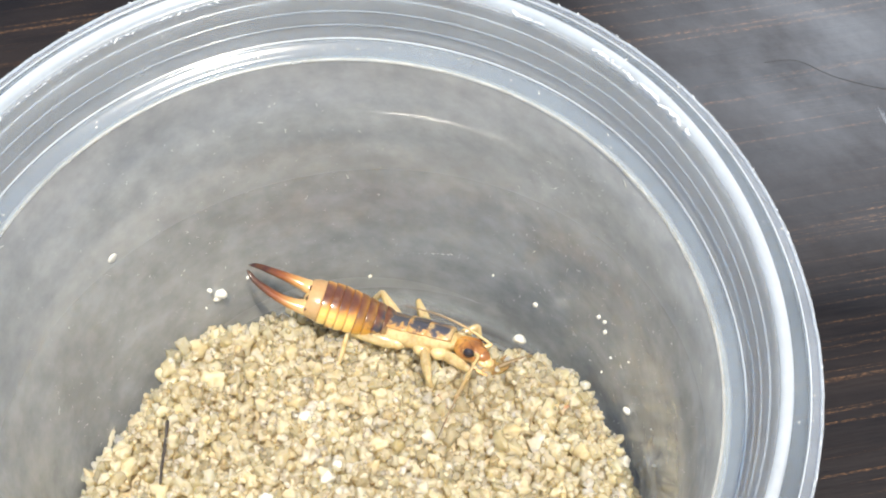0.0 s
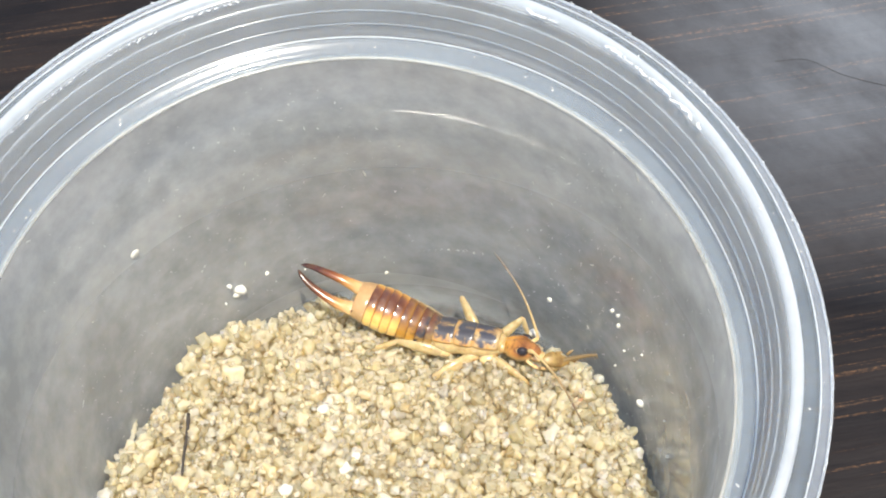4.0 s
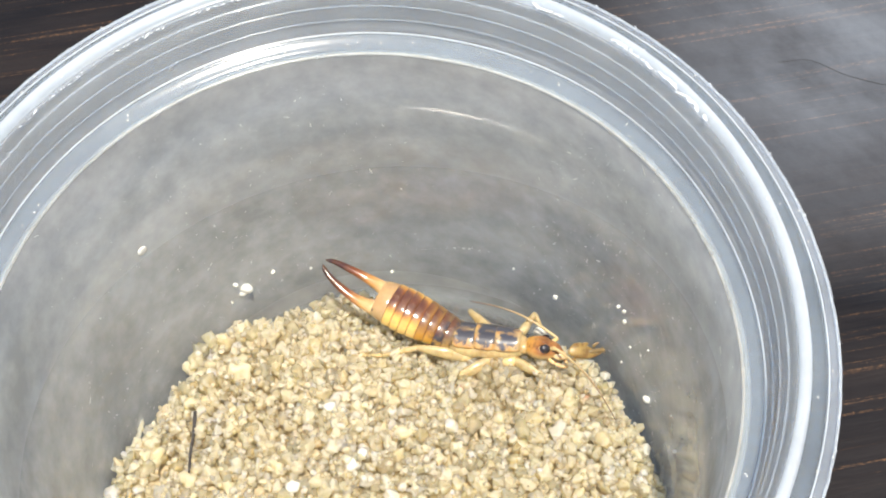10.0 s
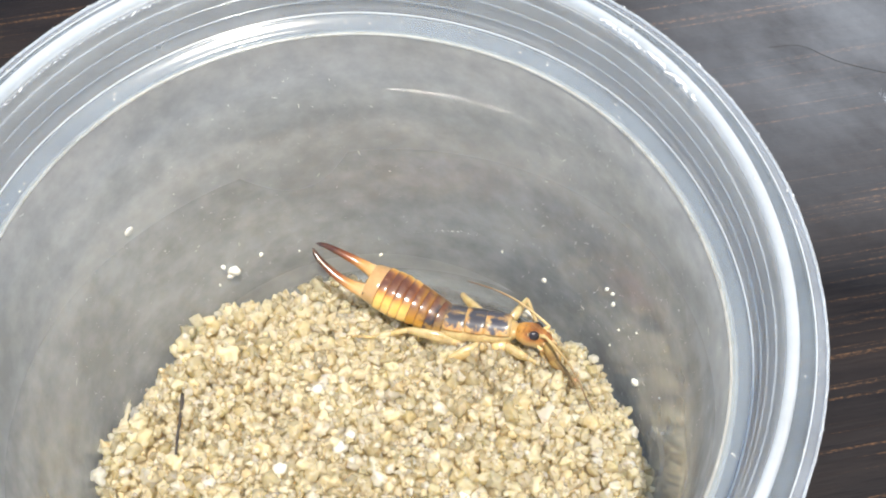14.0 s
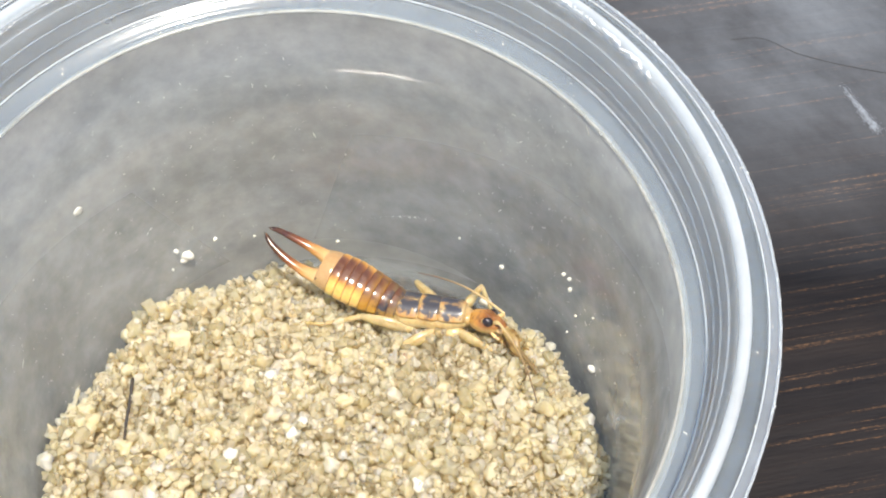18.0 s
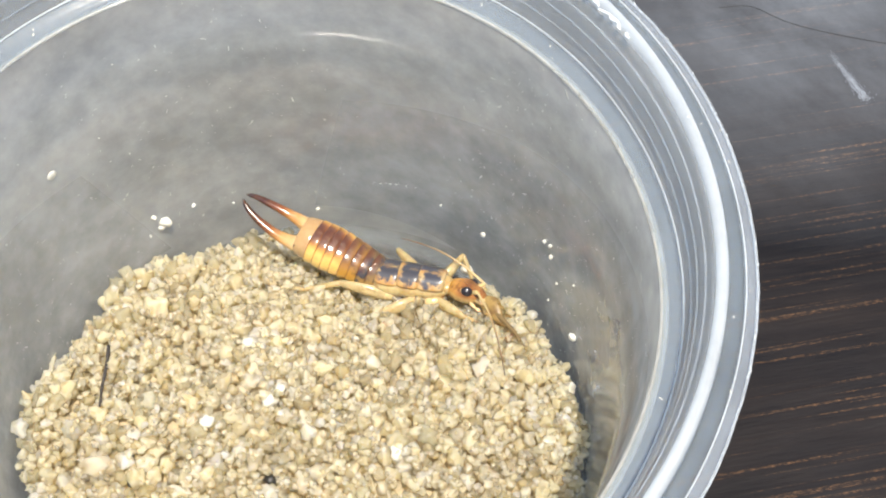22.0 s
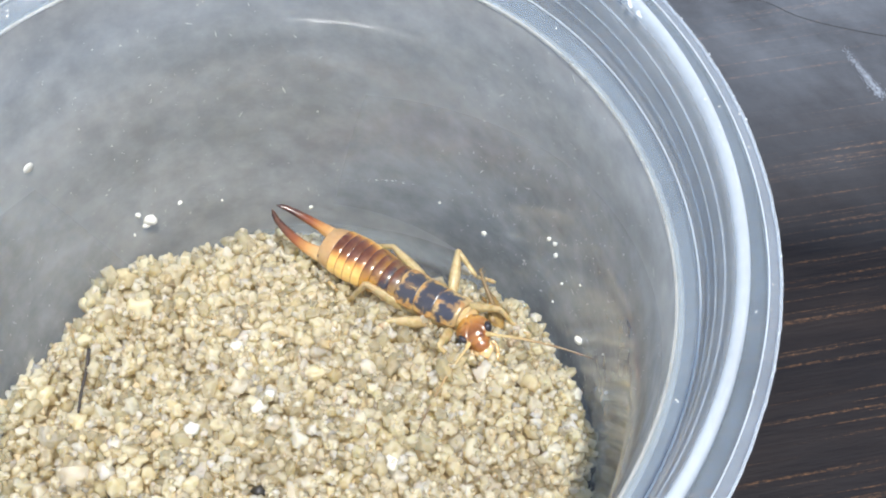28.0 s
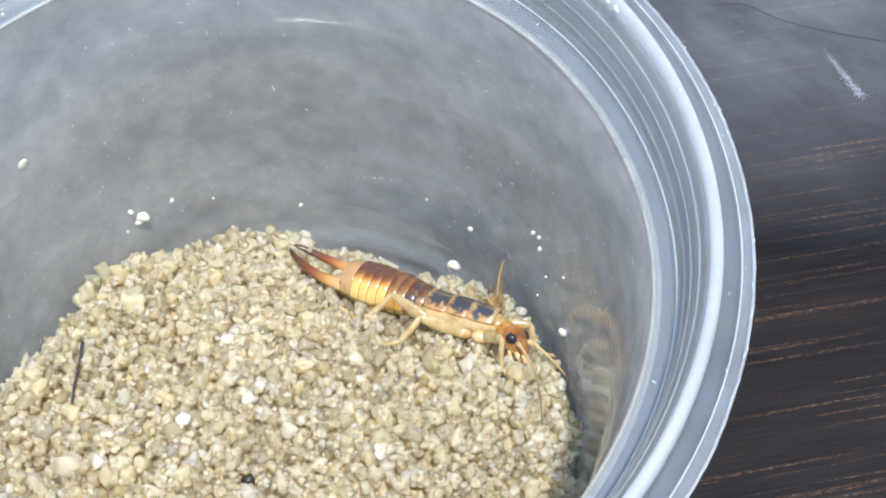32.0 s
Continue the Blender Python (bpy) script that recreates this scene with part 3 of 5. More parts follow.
def flash_line(name, r, z, a0, a1, size, count, label):
    """Ragged moulding flash along a stretch of the rim, as one strip."""
    bm = bmesh.new()
    rnd = random.Random(int(a0 * 10 + z))
    for k in range(count):
        if rnd.random() < 0.3:
            continue
        a = radians(a0 + (a1 - a0) * (k + rnd.random()) / count)
        s = size * rnd.uniform(0.25, 0.8)
        rr = r + rnd.uniform(-0.08, 0.08) * size / 0.1
        blob(bm, (rr * math.cos(a) + lean(z), rr * math.sin(a), z + rnd.uniform(-0.06, 0.06)), (s * rnd.uniform(0.5, 1.0), s * rnd.uniform(0.8, 4.5), s * 0.6),
             (rnd.uniform(-25, 25), 0, math.degrees(a) + rnd.uniform(-30, 30)), 1)
    return part(name, bm, M_FLASH, cup, label)


flash_line("moulding_flash", 28.3, 44.75, 33, 52, 0.18, 60, "ragged white moulding flash on the bead")
flash_line("moulding_flash", 28.25, 44.5, 60, 66, 0.15, 16, "ragged white moulding flash on the bead")
flash_line("moulding_flash", 31.05, 43.6, -16, 40, 0.09, 90, "chipped outer edge")
flash_line("moulding_flash", 31.05, 43.6, 44, 62, 0.08, 30, "chipped outer edge")
flash_line("moulding_flash", 31.05, 43.6, 118, 150, 0.08, 40, "chipped outer edge")
flash_line("moulding_flash", 28.2, 44.0, 104, 150, 0.09, 70, "rough seam below the bead")


# ---- sand ----
def sand_z(x, y):
    """Height of the sand's top, in mm: level near the viewer's side, falling to the far wall."""
    z = 14.3 - 0.3 * max(y, 0.0) - 0.012 * max(0.0, y - 12) ** 2
    z += 0.5 * noise.noise((x * 0.16, y * 0.16, 0.3)) + 0.9 * noise.noise((x * 0.36, y * 0.36, 5.1)) + 0.65 * noise.noise((x * 0.75, y * 0.75, 8.1))
    z += 1.1 * math.exp(-((x - 18.6) ** 2 + (y - 13.2) ** 2) / 5.0)
    return z


def sand_edge(a):
    """Radius to which the sand reaches, by direction: against the wall, but scooped out on the far side where the earwig lies."""
    d = math.degrees(a) % 360
    r = float(np.interp(d, (0, 15, 25, 34, 41, 47, 52, 58, 66, 86, 94, 105, 115, 124, 128, 137, 150, 162, 169, 176, 190, 345),
                        (23.5, 23.1, 22.6, 22.5, 21.2, 21.2, 19.6, 17.7, 18.2, 18.9, 20.5, 21.9, 21.2, 21.8, 22.7, 22.9, 22.7, 22.3, 22.2, 23.2, 23.2, 23.5)))
    return r - 0.35 + 0.6 * noise.noise((math.cos(a) * 9, math.sin(a) * 9, 2.2)) + 0.5 * noise.noise((math.cos(a) * 21, math.sin(a) * 21, 7.7))


def grain_shapes(rnd, count, level, lumps, chips):
    """Worn grain forms of mean radius one, as corner and face arrays."""
    out = []
    for k in range(count):
        bm = bmesh.new()
        bmesh.ops.create_icosphere(bm, subdivisions=level, radius=1.0)
        off = Vector((k * 7.3 + level, 1.7, 4.1))
        for v in bm.verts:
            c = v.co.copy()
            v.co *= 1 + lumps * noise.noise(c * 1.1 + off) + 0.6 * lumps * noise.noise(c * 2.9 + off)
        for chip in range(chips):                                  # knocked-off corners
            d = Vector(rnd.normal(size=3)).normalized()
            reach = rnd.uniform(0.68, 0.9)
            for v in bm.verts:
                over = v.co.dot(d) - reach
                if over > 0:
                    v.co -= d * over * 0.95
        bm.verts.ensure_lookup_table()
        co = np.array([v.co[:] for v in bm.verts])
        co -= co.mean(0)
        out.append((co / np.linalg.norm(co, axis=1).mean(), np.array([[v.index for v in f.verts] for f in bm.faces])))
        bm.free()
    return out


def build_sand():
    rnd = np.random.RandomState(4)
    kinds = {True: grain_shapes(rnd, 14, 3, 0.8, 1) + grain_shapes(rnd, 10, 3, 0.65, 4), False: grain_shapes(rnd, 10, 2, 0.55, 2)}
    cell, x0, y0, nx, ny = 0.1, -25.0, -16.0, 500, 420
    edges = np.array([sand_edge(math.radians(k * 0.5)) for k in range(721)])

    def reach(x, y):
        """How far inside the sand's edge a place lies, and its direction in degrees."""
        d = math.degrees(math.atan2(y, x - 0.6)) % 360
        return float(np.interp(d, np.arange(721) * 0.5, edges)) - math.hypot(x - 0.6, y), d

    def bed_z(x, y):
        inside, d = reach(x, y)
        drop = max(0.0, 1.7 - inside) if 28 < d < 130 or 152 < d < 173 else 0.0
        sag = 0.2 * max(0.0, 3.2 - inside) ** 2 if d <= 28 or d > 300 else 0.0          # it sinks a little against the near wall
        return max(6.3, sand_z(x, y) - 1.25 - 0.75 * drop * drop - sag)

    coarse = np.array([[bed_z(x0 + i * 0.5, y0 + j * 0.5) for i in range(101)] for j in range(85)])
    gx, gy = np.arange(nx) / 5.0, np.arange(ny) / 5.0
    ix, iy = gx.astype(int), gy.astype(int)
    fx, fy = (gx - ix)[None, :], (gy - iy)[:, None]
    top = (coarse[iy][:, ix] * (1 - fx) + coarse[iy][:, ix + 1] * fx) * (1 - fy) + (coarse[iy + 1][:, ix] * (1 - fx) + coarse[iy + 1][:, ix + 1] * fx) * fy
    bed = top.copy()
    verts, faces, count = [], [], 0

    def put(x, y, z, r, fine):
        nonlocal count
        vs, fs = kinds[fine][rnd.randint(len(kinds[fine]))]
        q = Euler(rnd.uniform(0, 6.28, 3)).to_matrix()
        s = r * 1.2 * np.array([rnd.uniform(0.95, 1.25), rnd.uniform(0.8, 1.1), rnd.uniform(0.75, 1.0)])
        verts.append(((vs * s) @ np.array(q).T + (x, y, z)) * MM)
        faces.append(fs + count)
        count += len(vs)

    discs = {}
    for k in range(2, 10):                                         # round caps, by radius in cells
        o = np.arange(-k, k + 1) * cell
        discs[k] = o[None, :] ** 2 + o[:, None] ** 2

    def rest(x, y, r):
        """Drops a ball at a place: the height at which it comes to lie."""
        k = min(9, int(r / cell) + 1)
        i, j = int((x - x0) / cell), int((y - y0) / cell)
        cap = np.sqrt(np.maximum(r * r - discs[k], 0.0))
        spot = (slice(j - k, j + k + 1), slice(i - k, i + k + 1))
        return float(np.where(discs[k] <= r * r, top[spot] + cap, -99).max()), spot, np.where(discs[k] <= r * r, cap, -99)

    for attempt in range(15500):                                   # grains fall, roll a little and settle
        x, y = rnd.uniform(-23.4, 23.6), rnd.uniform(-12.5, 23.0)
        if reach(x, y)[0] < 0.1:
            continue
        r = 0.28 + 0.36 * rnd.rand() ** 1.5 + (0.2 if rnd.rand() < 0.03 else 0.0)
        best = None
        for roll in range(3):
            xx, yy = x + rnd.uniform(-0.45, 0.45), y + rnd.uniform(-0.45, 0.45)
            if reach(xx, yy)[0] < 0.1:
                continue
            z, spot, cap = rest(xx, yy, r)
            if best is None or z < best[2]:
                best = (xx, yy, z, spot, cap)
        if best is None:
            continue
        x, y, z, spot, cap = best
        over = z - bed[spot].mean()
        if over > 1.75 + 0.85 * noise.noise((x * 0.62, y * 0.62, 3.0)) + rnd.uniform(-0.15, 0.2):
            continue
        top[spot] = np.maximum(top[spot], z + cap)
        put(x, y, z, r, over > 1.0)
    for k in range(2000):                                          # crumbs and dust-fine grains that lie on the others
        x, y = rnd.uniform(-23, 23), rnd.uniform(-12, 22)
        if reach(x, y)[0] < 0.1:
            continue
        r = rnd.uniform(0.11, 0.25)
        z, spot, cap = rest(x, y, r)
        put(x, y, z, r, False)
    for k in range(60):                                            # grains that spilled to the foot of the far wall
        a = math.radians(rnd.uniform(44, 132))
        r = float(np.interp(math.degrees(a), np.arange(721) * 0.5, edges)) + rnd.uniform(-0.3, 0.5)
        g = rnd.uniform(0.15, 0.4)
        x, y = r * math.cos(a) + 0.6, r * math.sin(a)
        put(x, y, 6.3 + g, g, True)
    n = 56
    under, bf = [], []
    for j in range(n + 1):                                         # the packed bed under the loose grains
        for i in range(97):
            a = 2 * math.pi * i / 96
            r = (sand_edge(a) - 0.25) * j / n
            x, y = r * math.cos(a) + 0.6, r * math.sin(a)
            under.append((x * MM, y * MM, (bed_z(x, y) + 0.12) * MM))
    for j in range(n):
        for i in range(96):
            a, b = j * 97 + i, (j + 1) * 97 + i
            bf.append((a, b, b + 1, a + 1))
    V, F = np.concatenate(verts), np.concatenate(faces)
    me = bpy.data.meshes.new("sand")
    me.vertices.add(len(V))
    me.vertices.foreach_set("co", V.ravel())
    me.loops.add(F.size)
    me.loops.foreach_set("vertex_index", F.ravel())
    me.polygons.add(len(F))
    me.polygons.foreach_set("loop_start", np.arange(0, F.size, 3))
    me.update(calc_edges=True)
    me.shade_smooth()
    me.materials.append(M_SAND)
    sand = tagged(new("sand", me), "pale coarse quartz sand spread over the cup floor", "sand", kind="stuff")
    bed_me = bpy.data.meshes.new("sand_bed")
    bed_me.from_pydata(under, [], bf)
    bed_me.materials.append(M_SANDBED)
    bed_ob = new("packed_bed", bed_me)
    bed_ob.parent = sand


build_sand()


def pebble(name, at, size, material, label, seed, group="odd grains in the sand", category="sand grain"):
    bm = bmesh.new()
    bmesh.ops.create_icosphere(bm, subdivisions=2, radius=1.0)
    off = Vector((seed * 3.1, seed * 1.3, 0.4))
    for v in bm.verts:
        c = v.co.copy()
        v.co *= 1 + 0.45 * noise.noise(c * 1.2 + off) + 0.3 * noise.noise(c * 2.6 + off)
        v.co = Vector((v.co.x * size[0], v.co.y * size[1], v.co.z * size[2])) * MM
    ob = smooth(part(name, bm, material, None))
    ob.matrix_world = pose(at[0] * MM, at[1] * MM, at[2] * MM, seed * 31, seed * 17, seed * 53)
    return tagged(ob, label, category, group)


def on_sand(x, y, lift=0.2):
    return (x, y, sand_z(x, y) + lift)


def on_wall(angle, z, inset=0.15):
    a, r = radians(angle), wall_r(z) - inset
    return (r * math.cos(a) + lean(z), r * math.sin(a), z)


pebble("pink_grain", on_sand(17.5, 8.6), (0.62, 0.5, 0.45), M_PINK, "pinkish rounded sand grain at the sand's edge", 1)
pebble("amber_grain", on_sand(2.0, -2.2), (0.5, 0.35, 0.35), M_ORANGE, "small amber sand grain on the pale sand", 2)
pebble("amber_grain", on_sand(6.6, 9.0), (0.4, 0.32, 0.3), M_PINK, "small rust-coloured grain on the pale sand", 7)
pebble("black_grain", on_sand(-1.8, -5.8, 0.5), (0.62, 0.5, 0.45), M_BLACK, "shiny black mineral grain on the pale sand", 3)
pebble("black_grain", on_sand(-12.4, -6.6, 0.5), (0.42, 0.4, 0.4), M_BLACK, "small shiny black grain on the pale sand", 8)
pebble("quartz_pebble", on_sand(-15.6, -5.1, 0.5), (1.35, 1.2, 0.95), M_SAND, "large rounded cloudy quartz grain among sand", 4)
pebble("quartz_pebble", on_sand(0.9, -5.8, 0.4), (0.95, 0.85, 0.7), M_SAND, "rounded cloudy quartz grain among sand", 9)
pebble("white_grain", on_sand(-2.4, 0.9, 0.3), (0.78, 0.62, 0.55), M_WHITE, "bright white quartz grain on the sand", 5)
pebble("white_grain", on_sand(-1.6, 2.0, 0.3), (0.6, 0.5, 0.5), M_WHITE, "bright white quartz grain on the sand", 6)
pebble("white_grain", on_sand(-4.9, 6.8, 0.3), (0.55, 0.62, 0.5), M_WHITE, "bright white quartz grain on the sand", 10)
pebble("white_grain", on_sand(-7.2, -1.4, 0.3), (0.66, 0.52, 0.5), M_WHITE, "bright white quartz grain on the sand", 11)
pebble("white_grain", on_sand(8.2, -3.2, 0.3), (0.7, 0.55, 0.5), M_WHITE, "bright white quartz grain on the sand", 12)

# crumbs stuck to the wall: angle, height, size
for k, (a, z, s) in enumerate(((127.8, 13.0, 0.62), (128.8, 12.6, 0.4), (120.6, 13.2, 0.24), (129.6, 14.3, 0.3), (93.2, 8.6, 0.24), (63.2, 13.2, 0.14),
                               (51.8, 12.5, 0.3), (35.4, 19.4, 0.22), (33.6, 19.7, 0.2), (32.6, 18.6, 0.22), (18.9, 14.2, 0.36), (3.4, 18.1, 0.17),
                               (30.0, 13.0, 0.12), (29.0, 16.5, 0.12), (24.0, 19.5, 0.12), (10.0, 19.0, 0.12), (112.0, 11.5, 0.16), (132.0, 12.3, 0.16))):
    pebble("sand_crumb", on_wall(a, z), (s, s * 0.8, s * 0.7), M_WHITE, "pale sand crumb clinging to the cup wall", 20 + k, "crumbs on the cup wall", "sand crumb")
pebble("sand_crumb", (13.5, 15.6, sand_z(13.5, 15.6) + 0.4), (0.62, 0.45, 0.5), M_WHITE, "pale sand lump at the foot of the wall", 51, "crumbs on the cup wall", "sand crumb")

bm = bmesh.new()
p = Vector(on_wall(143.6, 26.4, 0.05))
bmesh.ops.create_icosphere(bm, subdivisions=3, radius=0.45 * MM, matrix=Matrix.LocRotScale(p * MM, Euler((0, 0, radians(143.6))), (0.35, 1, 1)))
tagged(smooth(part("white_droplet", bm, M_WHITE, None)), "small round white droplet dried on the cup wall", "droplet")


def flecks():
    """Scratches, dust and tiny fibres on the wall and rim, and a reflection painted as white dashes."""
    rnd = random.Random(11)
    bm = bmesh.new()
    for k in range(900):
        a, z = rnd.uniform(-10, 185), rnd.uniform(10, 37.5)
        if 200 < k < 420:                                               # two scuffed patches
            a, z = (rnd.gauss(62, 9), rnd.gauss(33, 3)) if k > 310 else (rnd.gauss(50, 24), rnd.gauss(18, 5))
            z = min(max(z, 9.5), 37.5)
        s = rnd.uniform(0.018, 0.055) * (1.8 if rnd.random() < 0.08 else 1)
        long = rnd.uniform(0.7, 2) if rnd.random() < 0.93 else rnd.uniform(4, 9)
        x, y, zz = on_wall(a, z, 0.03)
        blob(bm, (x, y, zz), (0.02, s, s * long), (rnd.uniform(-60, 60), 0, a), 1)
    for k in range(16):                                           # broken row of short dashes low on the far wall: the abdomen's reflected glints, painted
        a = 86.5 - 1.1 * k + rnd.uniform(-0.5, 0.5)
        z = 12.2 + 0.14 * k + rnd.uniform(-0.12, 0.12)
        x, y, zz = on_wall(a, z, 0.1)
        size = rnd.choice((0.03, 0.05, 0.06, 0.1, 0.15)) * (1.0 if 3 < k < 12 else 0.6)
        blob(bm, (x, y, zz), (0.04, size, size * rnd.uniform(0.4, 0.7)), (rnd.uniform(-20, 20), 0, a), 1)
    for k in range(90):
        a, r, z = rnd.uniform(-20, 160), rnd.uniform(26.3, 30.8), 0.0
        z = 38.75 if r < 27.1 else (45.1 if 28.2 < r < 28.8 else 43.85)
        if 27.1 < r < 28.2 or 28.8 < r < 29.5:
            continue
        s = rnd.uniform(0.04, 0.1)
        blob(bm, (r * math.cos(radians(a)), r * math.sin(radians(a)), z), (s, s * rnd.uniform(0.4, 1), 0.03), (0, 0, rnd.uniform(0, 180)), 1)
    tagged(part("dust", bm, M_WHITE, None), "white dust flecks and scratches on the cup plastic, with a painted row of reflected glints", "dust", kind="stuff")


flecks()

# bits of plant in the sand
bm = bmesh.new()
tube(bm, spline([(x, y, sand_z(x, y) + 0.95) for x, y in ((-16.6, 5.8), (-16.35, 3.6), (-16.2, 1.6), (-15.95, -0.4))], 16), [0.15 - 0.004 * k + 0.02 * (k % 3) for k in range(16)], 8)
tagged(smooth(part("twig", bm, M_TWIG, None)), "thin dark twig lying on the sand", "twig")
bm = bmesh.new()
tube(bm, spline([(-22.0, 6.3, 11.2), (-21.75, 5.0, 11.5), (-21.8, 3.5, 11.9)], 10), [0.1, 0.25, 0.16, 0.3, 0.2, 0.32, 0.18, 0.24, 0.1, 0.05], 8, 0.6)
tagged(smooth(part("pale_flake", bm, M_SAND, None)), "pale plant flake beside the sand", "flake")
bm = bmesh.new()
tube(bm, spline([(19.0, 4.8, 13.2), (18.6, 3.0, 13.7), (19.2, 1.4, 14.1)], 14), [0.06] * 14, 6)
tagged(smooth(part("fibre", bm, M_TWIG, None)), "thin brown plant fibre lying on the sand", "fibre")
bm = bmesh.new()
tube(bm, spline([(-22.2, 9.4, 17.2), (-21.9, 9.6, 17.5), (-21.7, 9.9, 17.5)], 8), [0.05] * 8, 6)
tagged(smooth(part("hair_fibre", bm, M_TWIG, None)), "tiny dark fibre on the cup wall", "fibre")


# ---- earwig ----
def width(x):
    """Half width of the abdomen, x in mm back from the waist."""
    return float(np.interp(x, (0, 1, 3, 5, 6.6, 7.6, 8.4), (1.55, 1.75, 2.06, 2.24, 2.12, 1.88, 1.7)))


def band(x0, x1, flare=0.045, bulge=0.03):
    """One abdominal ring from x0 to x1 (mm back): arched above, a fold along each side, its rear edge proud of the next."""
    bm = bmesh.new()
    rings, seg = [], 56
    steps = ((0, -0.1), (0.08, -0.03), (0.25, 0.2 * bulge), (0.5, bulge), (0.75, bulge), (0.93, flare), (1.0, flare * 0.6), (1.0, -0.12))
    for f, d in steps:
        x = x0 + (x1 - x0) * f
        w = width(x) + d
        ring = []
        for k in range(seg):
            a = 2 * math.pi * k / seg
            fold = 1 - 0.07 * math.exp(-((math.sin(a) + 0.42) / 0.13) ** 2)
            y, z = w * fold * math.cos(a), w * fold * (0.84 if math.sin(a) > 0 else 0.74) * math.sin(a) + 0.05
            ring.append(bm.verts.new((-x * MM, y * MM, z * MM)))
        rings.append(ring)
    for p, q in zip(rings, rings[1:]):
        for k in range(seg):
            bm.faces.new((p[k], q[k], q[(k + 1) % seg], p[(k + 1) % seg]))
    return bm


def plate(x0, x1, w0, w1, h):
    """A back plate of the thorax, arched, with rounded corners, a hollowed middle and a raised rim."""
    bm = bmesh.new()
    nx, ny = 14, 22
    top, low = [], []
    for i in range(nx + 1):
        f = i / nx
        x = x0 + (x1 - x0) * f
        w = (w0 + (w1 - w0) * f) * (1 - 0.16 * (abs(2 * f - 1) ** 5))
        lip = 0.1 if i in (0, nx) else (-0.04 if i in (1, 2) else 0.0)
        for rows, d in ((top, 0.0), (low, 0.22)):
            row = []
            for j in range(ny + 1):
                a = math.pi * (0.13 + 0.74 * j / ny)
                dent = 0.07 * math.exp(-(math.cos(a) / 0.12) ** 2) + 0.05 * math.exp(-((abs(math.cos(a)) - 0.75) / 0.12) ** 2)
                row.append(bm.verts.new((x * MM, (w - d) * math.cos(a) * MM, ((h - d) * math.sin(a) - 0.1 - lip - dent) * MM)))
            rows.append(row)
    for i in range(nx):
        for j in range(ny):
            bm.faces.new((top[i][j], top[i][j + 1], top[i + 1][j + 1], top[i + 1][j]))
            bm.faces.new((low[i][j], low[i + 1][j], low[i + 1][j + 1], low[i][j + 1]))
        for j in (0, ny):
            bm.faces.new((top[i][j], top[i + 1][j], low[i + 1][j], low[i][j]))
    for i in (0, nx):
        for j in range(ny):
            bm.faces.new((top[i][j], top[i][j + 1], low[i][j + 1], low[i][j]))
    bmesh.ops.recalc_face_normals(bm, faces=bm.faces[:])
    return bm


def build_leg(parent, hip, spans, thick):
    """A leg with its thigh along its own x axis; shin and foot are pieces with axes of their own."""
    one, two, three = spans
    bm = bmesh.new()
    tube(bm, [(-0.15 * one, 0, 0), (0, 0, 0), (0.2 * one, 0, 0.03), (0.42 * one, 0, 0.06), (0.65 * one, 0, 0.05), (0.88 * one, 0, 0.02), (one, 0, 0), (1.03 * one, 0, -0.03)],
         [thick * f for f in (0.3, 0.72, 1.0, 1.06, 0.92, 0.66, 0.56, 0.3)], 16, 0.72, (0, 1, 0))
    tube(bm, spline([(0.1 * one, 0, 0.95 * thick), (0.5 * one, 0, 1.1 * thick), (0.95 * one, 0, 0.6 * thick)], 10), [0.05] * 10, 6)
    leg = smooth(part("leg", bm, M_LEG, parent))
    bm = bmesh.new()
    tube(bm, [(-0.1, 0, 0), (0.06, 0, 0), (0.3 * two, 0, -0.03), (0.7 * two, 0, -0.02), (0.94 * two, 0, 0), (1.02 * two, 0, 0)], [thick * f for f in (0.3, 0.46, 0.5, 0.42, 0.38, 0.2)], 12, 0.8, (0, 1, 0))
    for k in range(12):                                           # bristles
        p = Vector((two * (0.2 + 0.065 * k), 0.1 * (-1) ** k, -0.3 * thick))
        tube(bm, [p, p + Vector((0.2, 0.2 * (-1) ** k, -0.12))], [0.022, 0.006], 4)
    shin = smooth(part("shin", bm, M_LEG, leg))
    bm = bmesh.new()
    for a, b in ((0.0, 0.45), (0.45, 0.6), (0.6, 0.98)):
        tube(bm, [(three * a, 0, 0), (three * (a + 0.2 * (b - a)), 0, 0), (three * (a + 0.8 * (b - a)), 0, 0), (three * b, 0, 0)], [thick * f for f in (0.2, 0.3, 0.29, 0.18)], 10)
    for side in (-1, 1):
        tube(bm, [(three * 0.96, 0, 0), (three * 1.04, 0.08 * side, -0.02), (three * 1.1, 0.1 * side, -0.1)], [0.05, 0.035, 0.01], 5)
    foot = smooth(part("foot", bm, M_LEG, leg))
    return leg, shin, foot, Vector(hip), spans


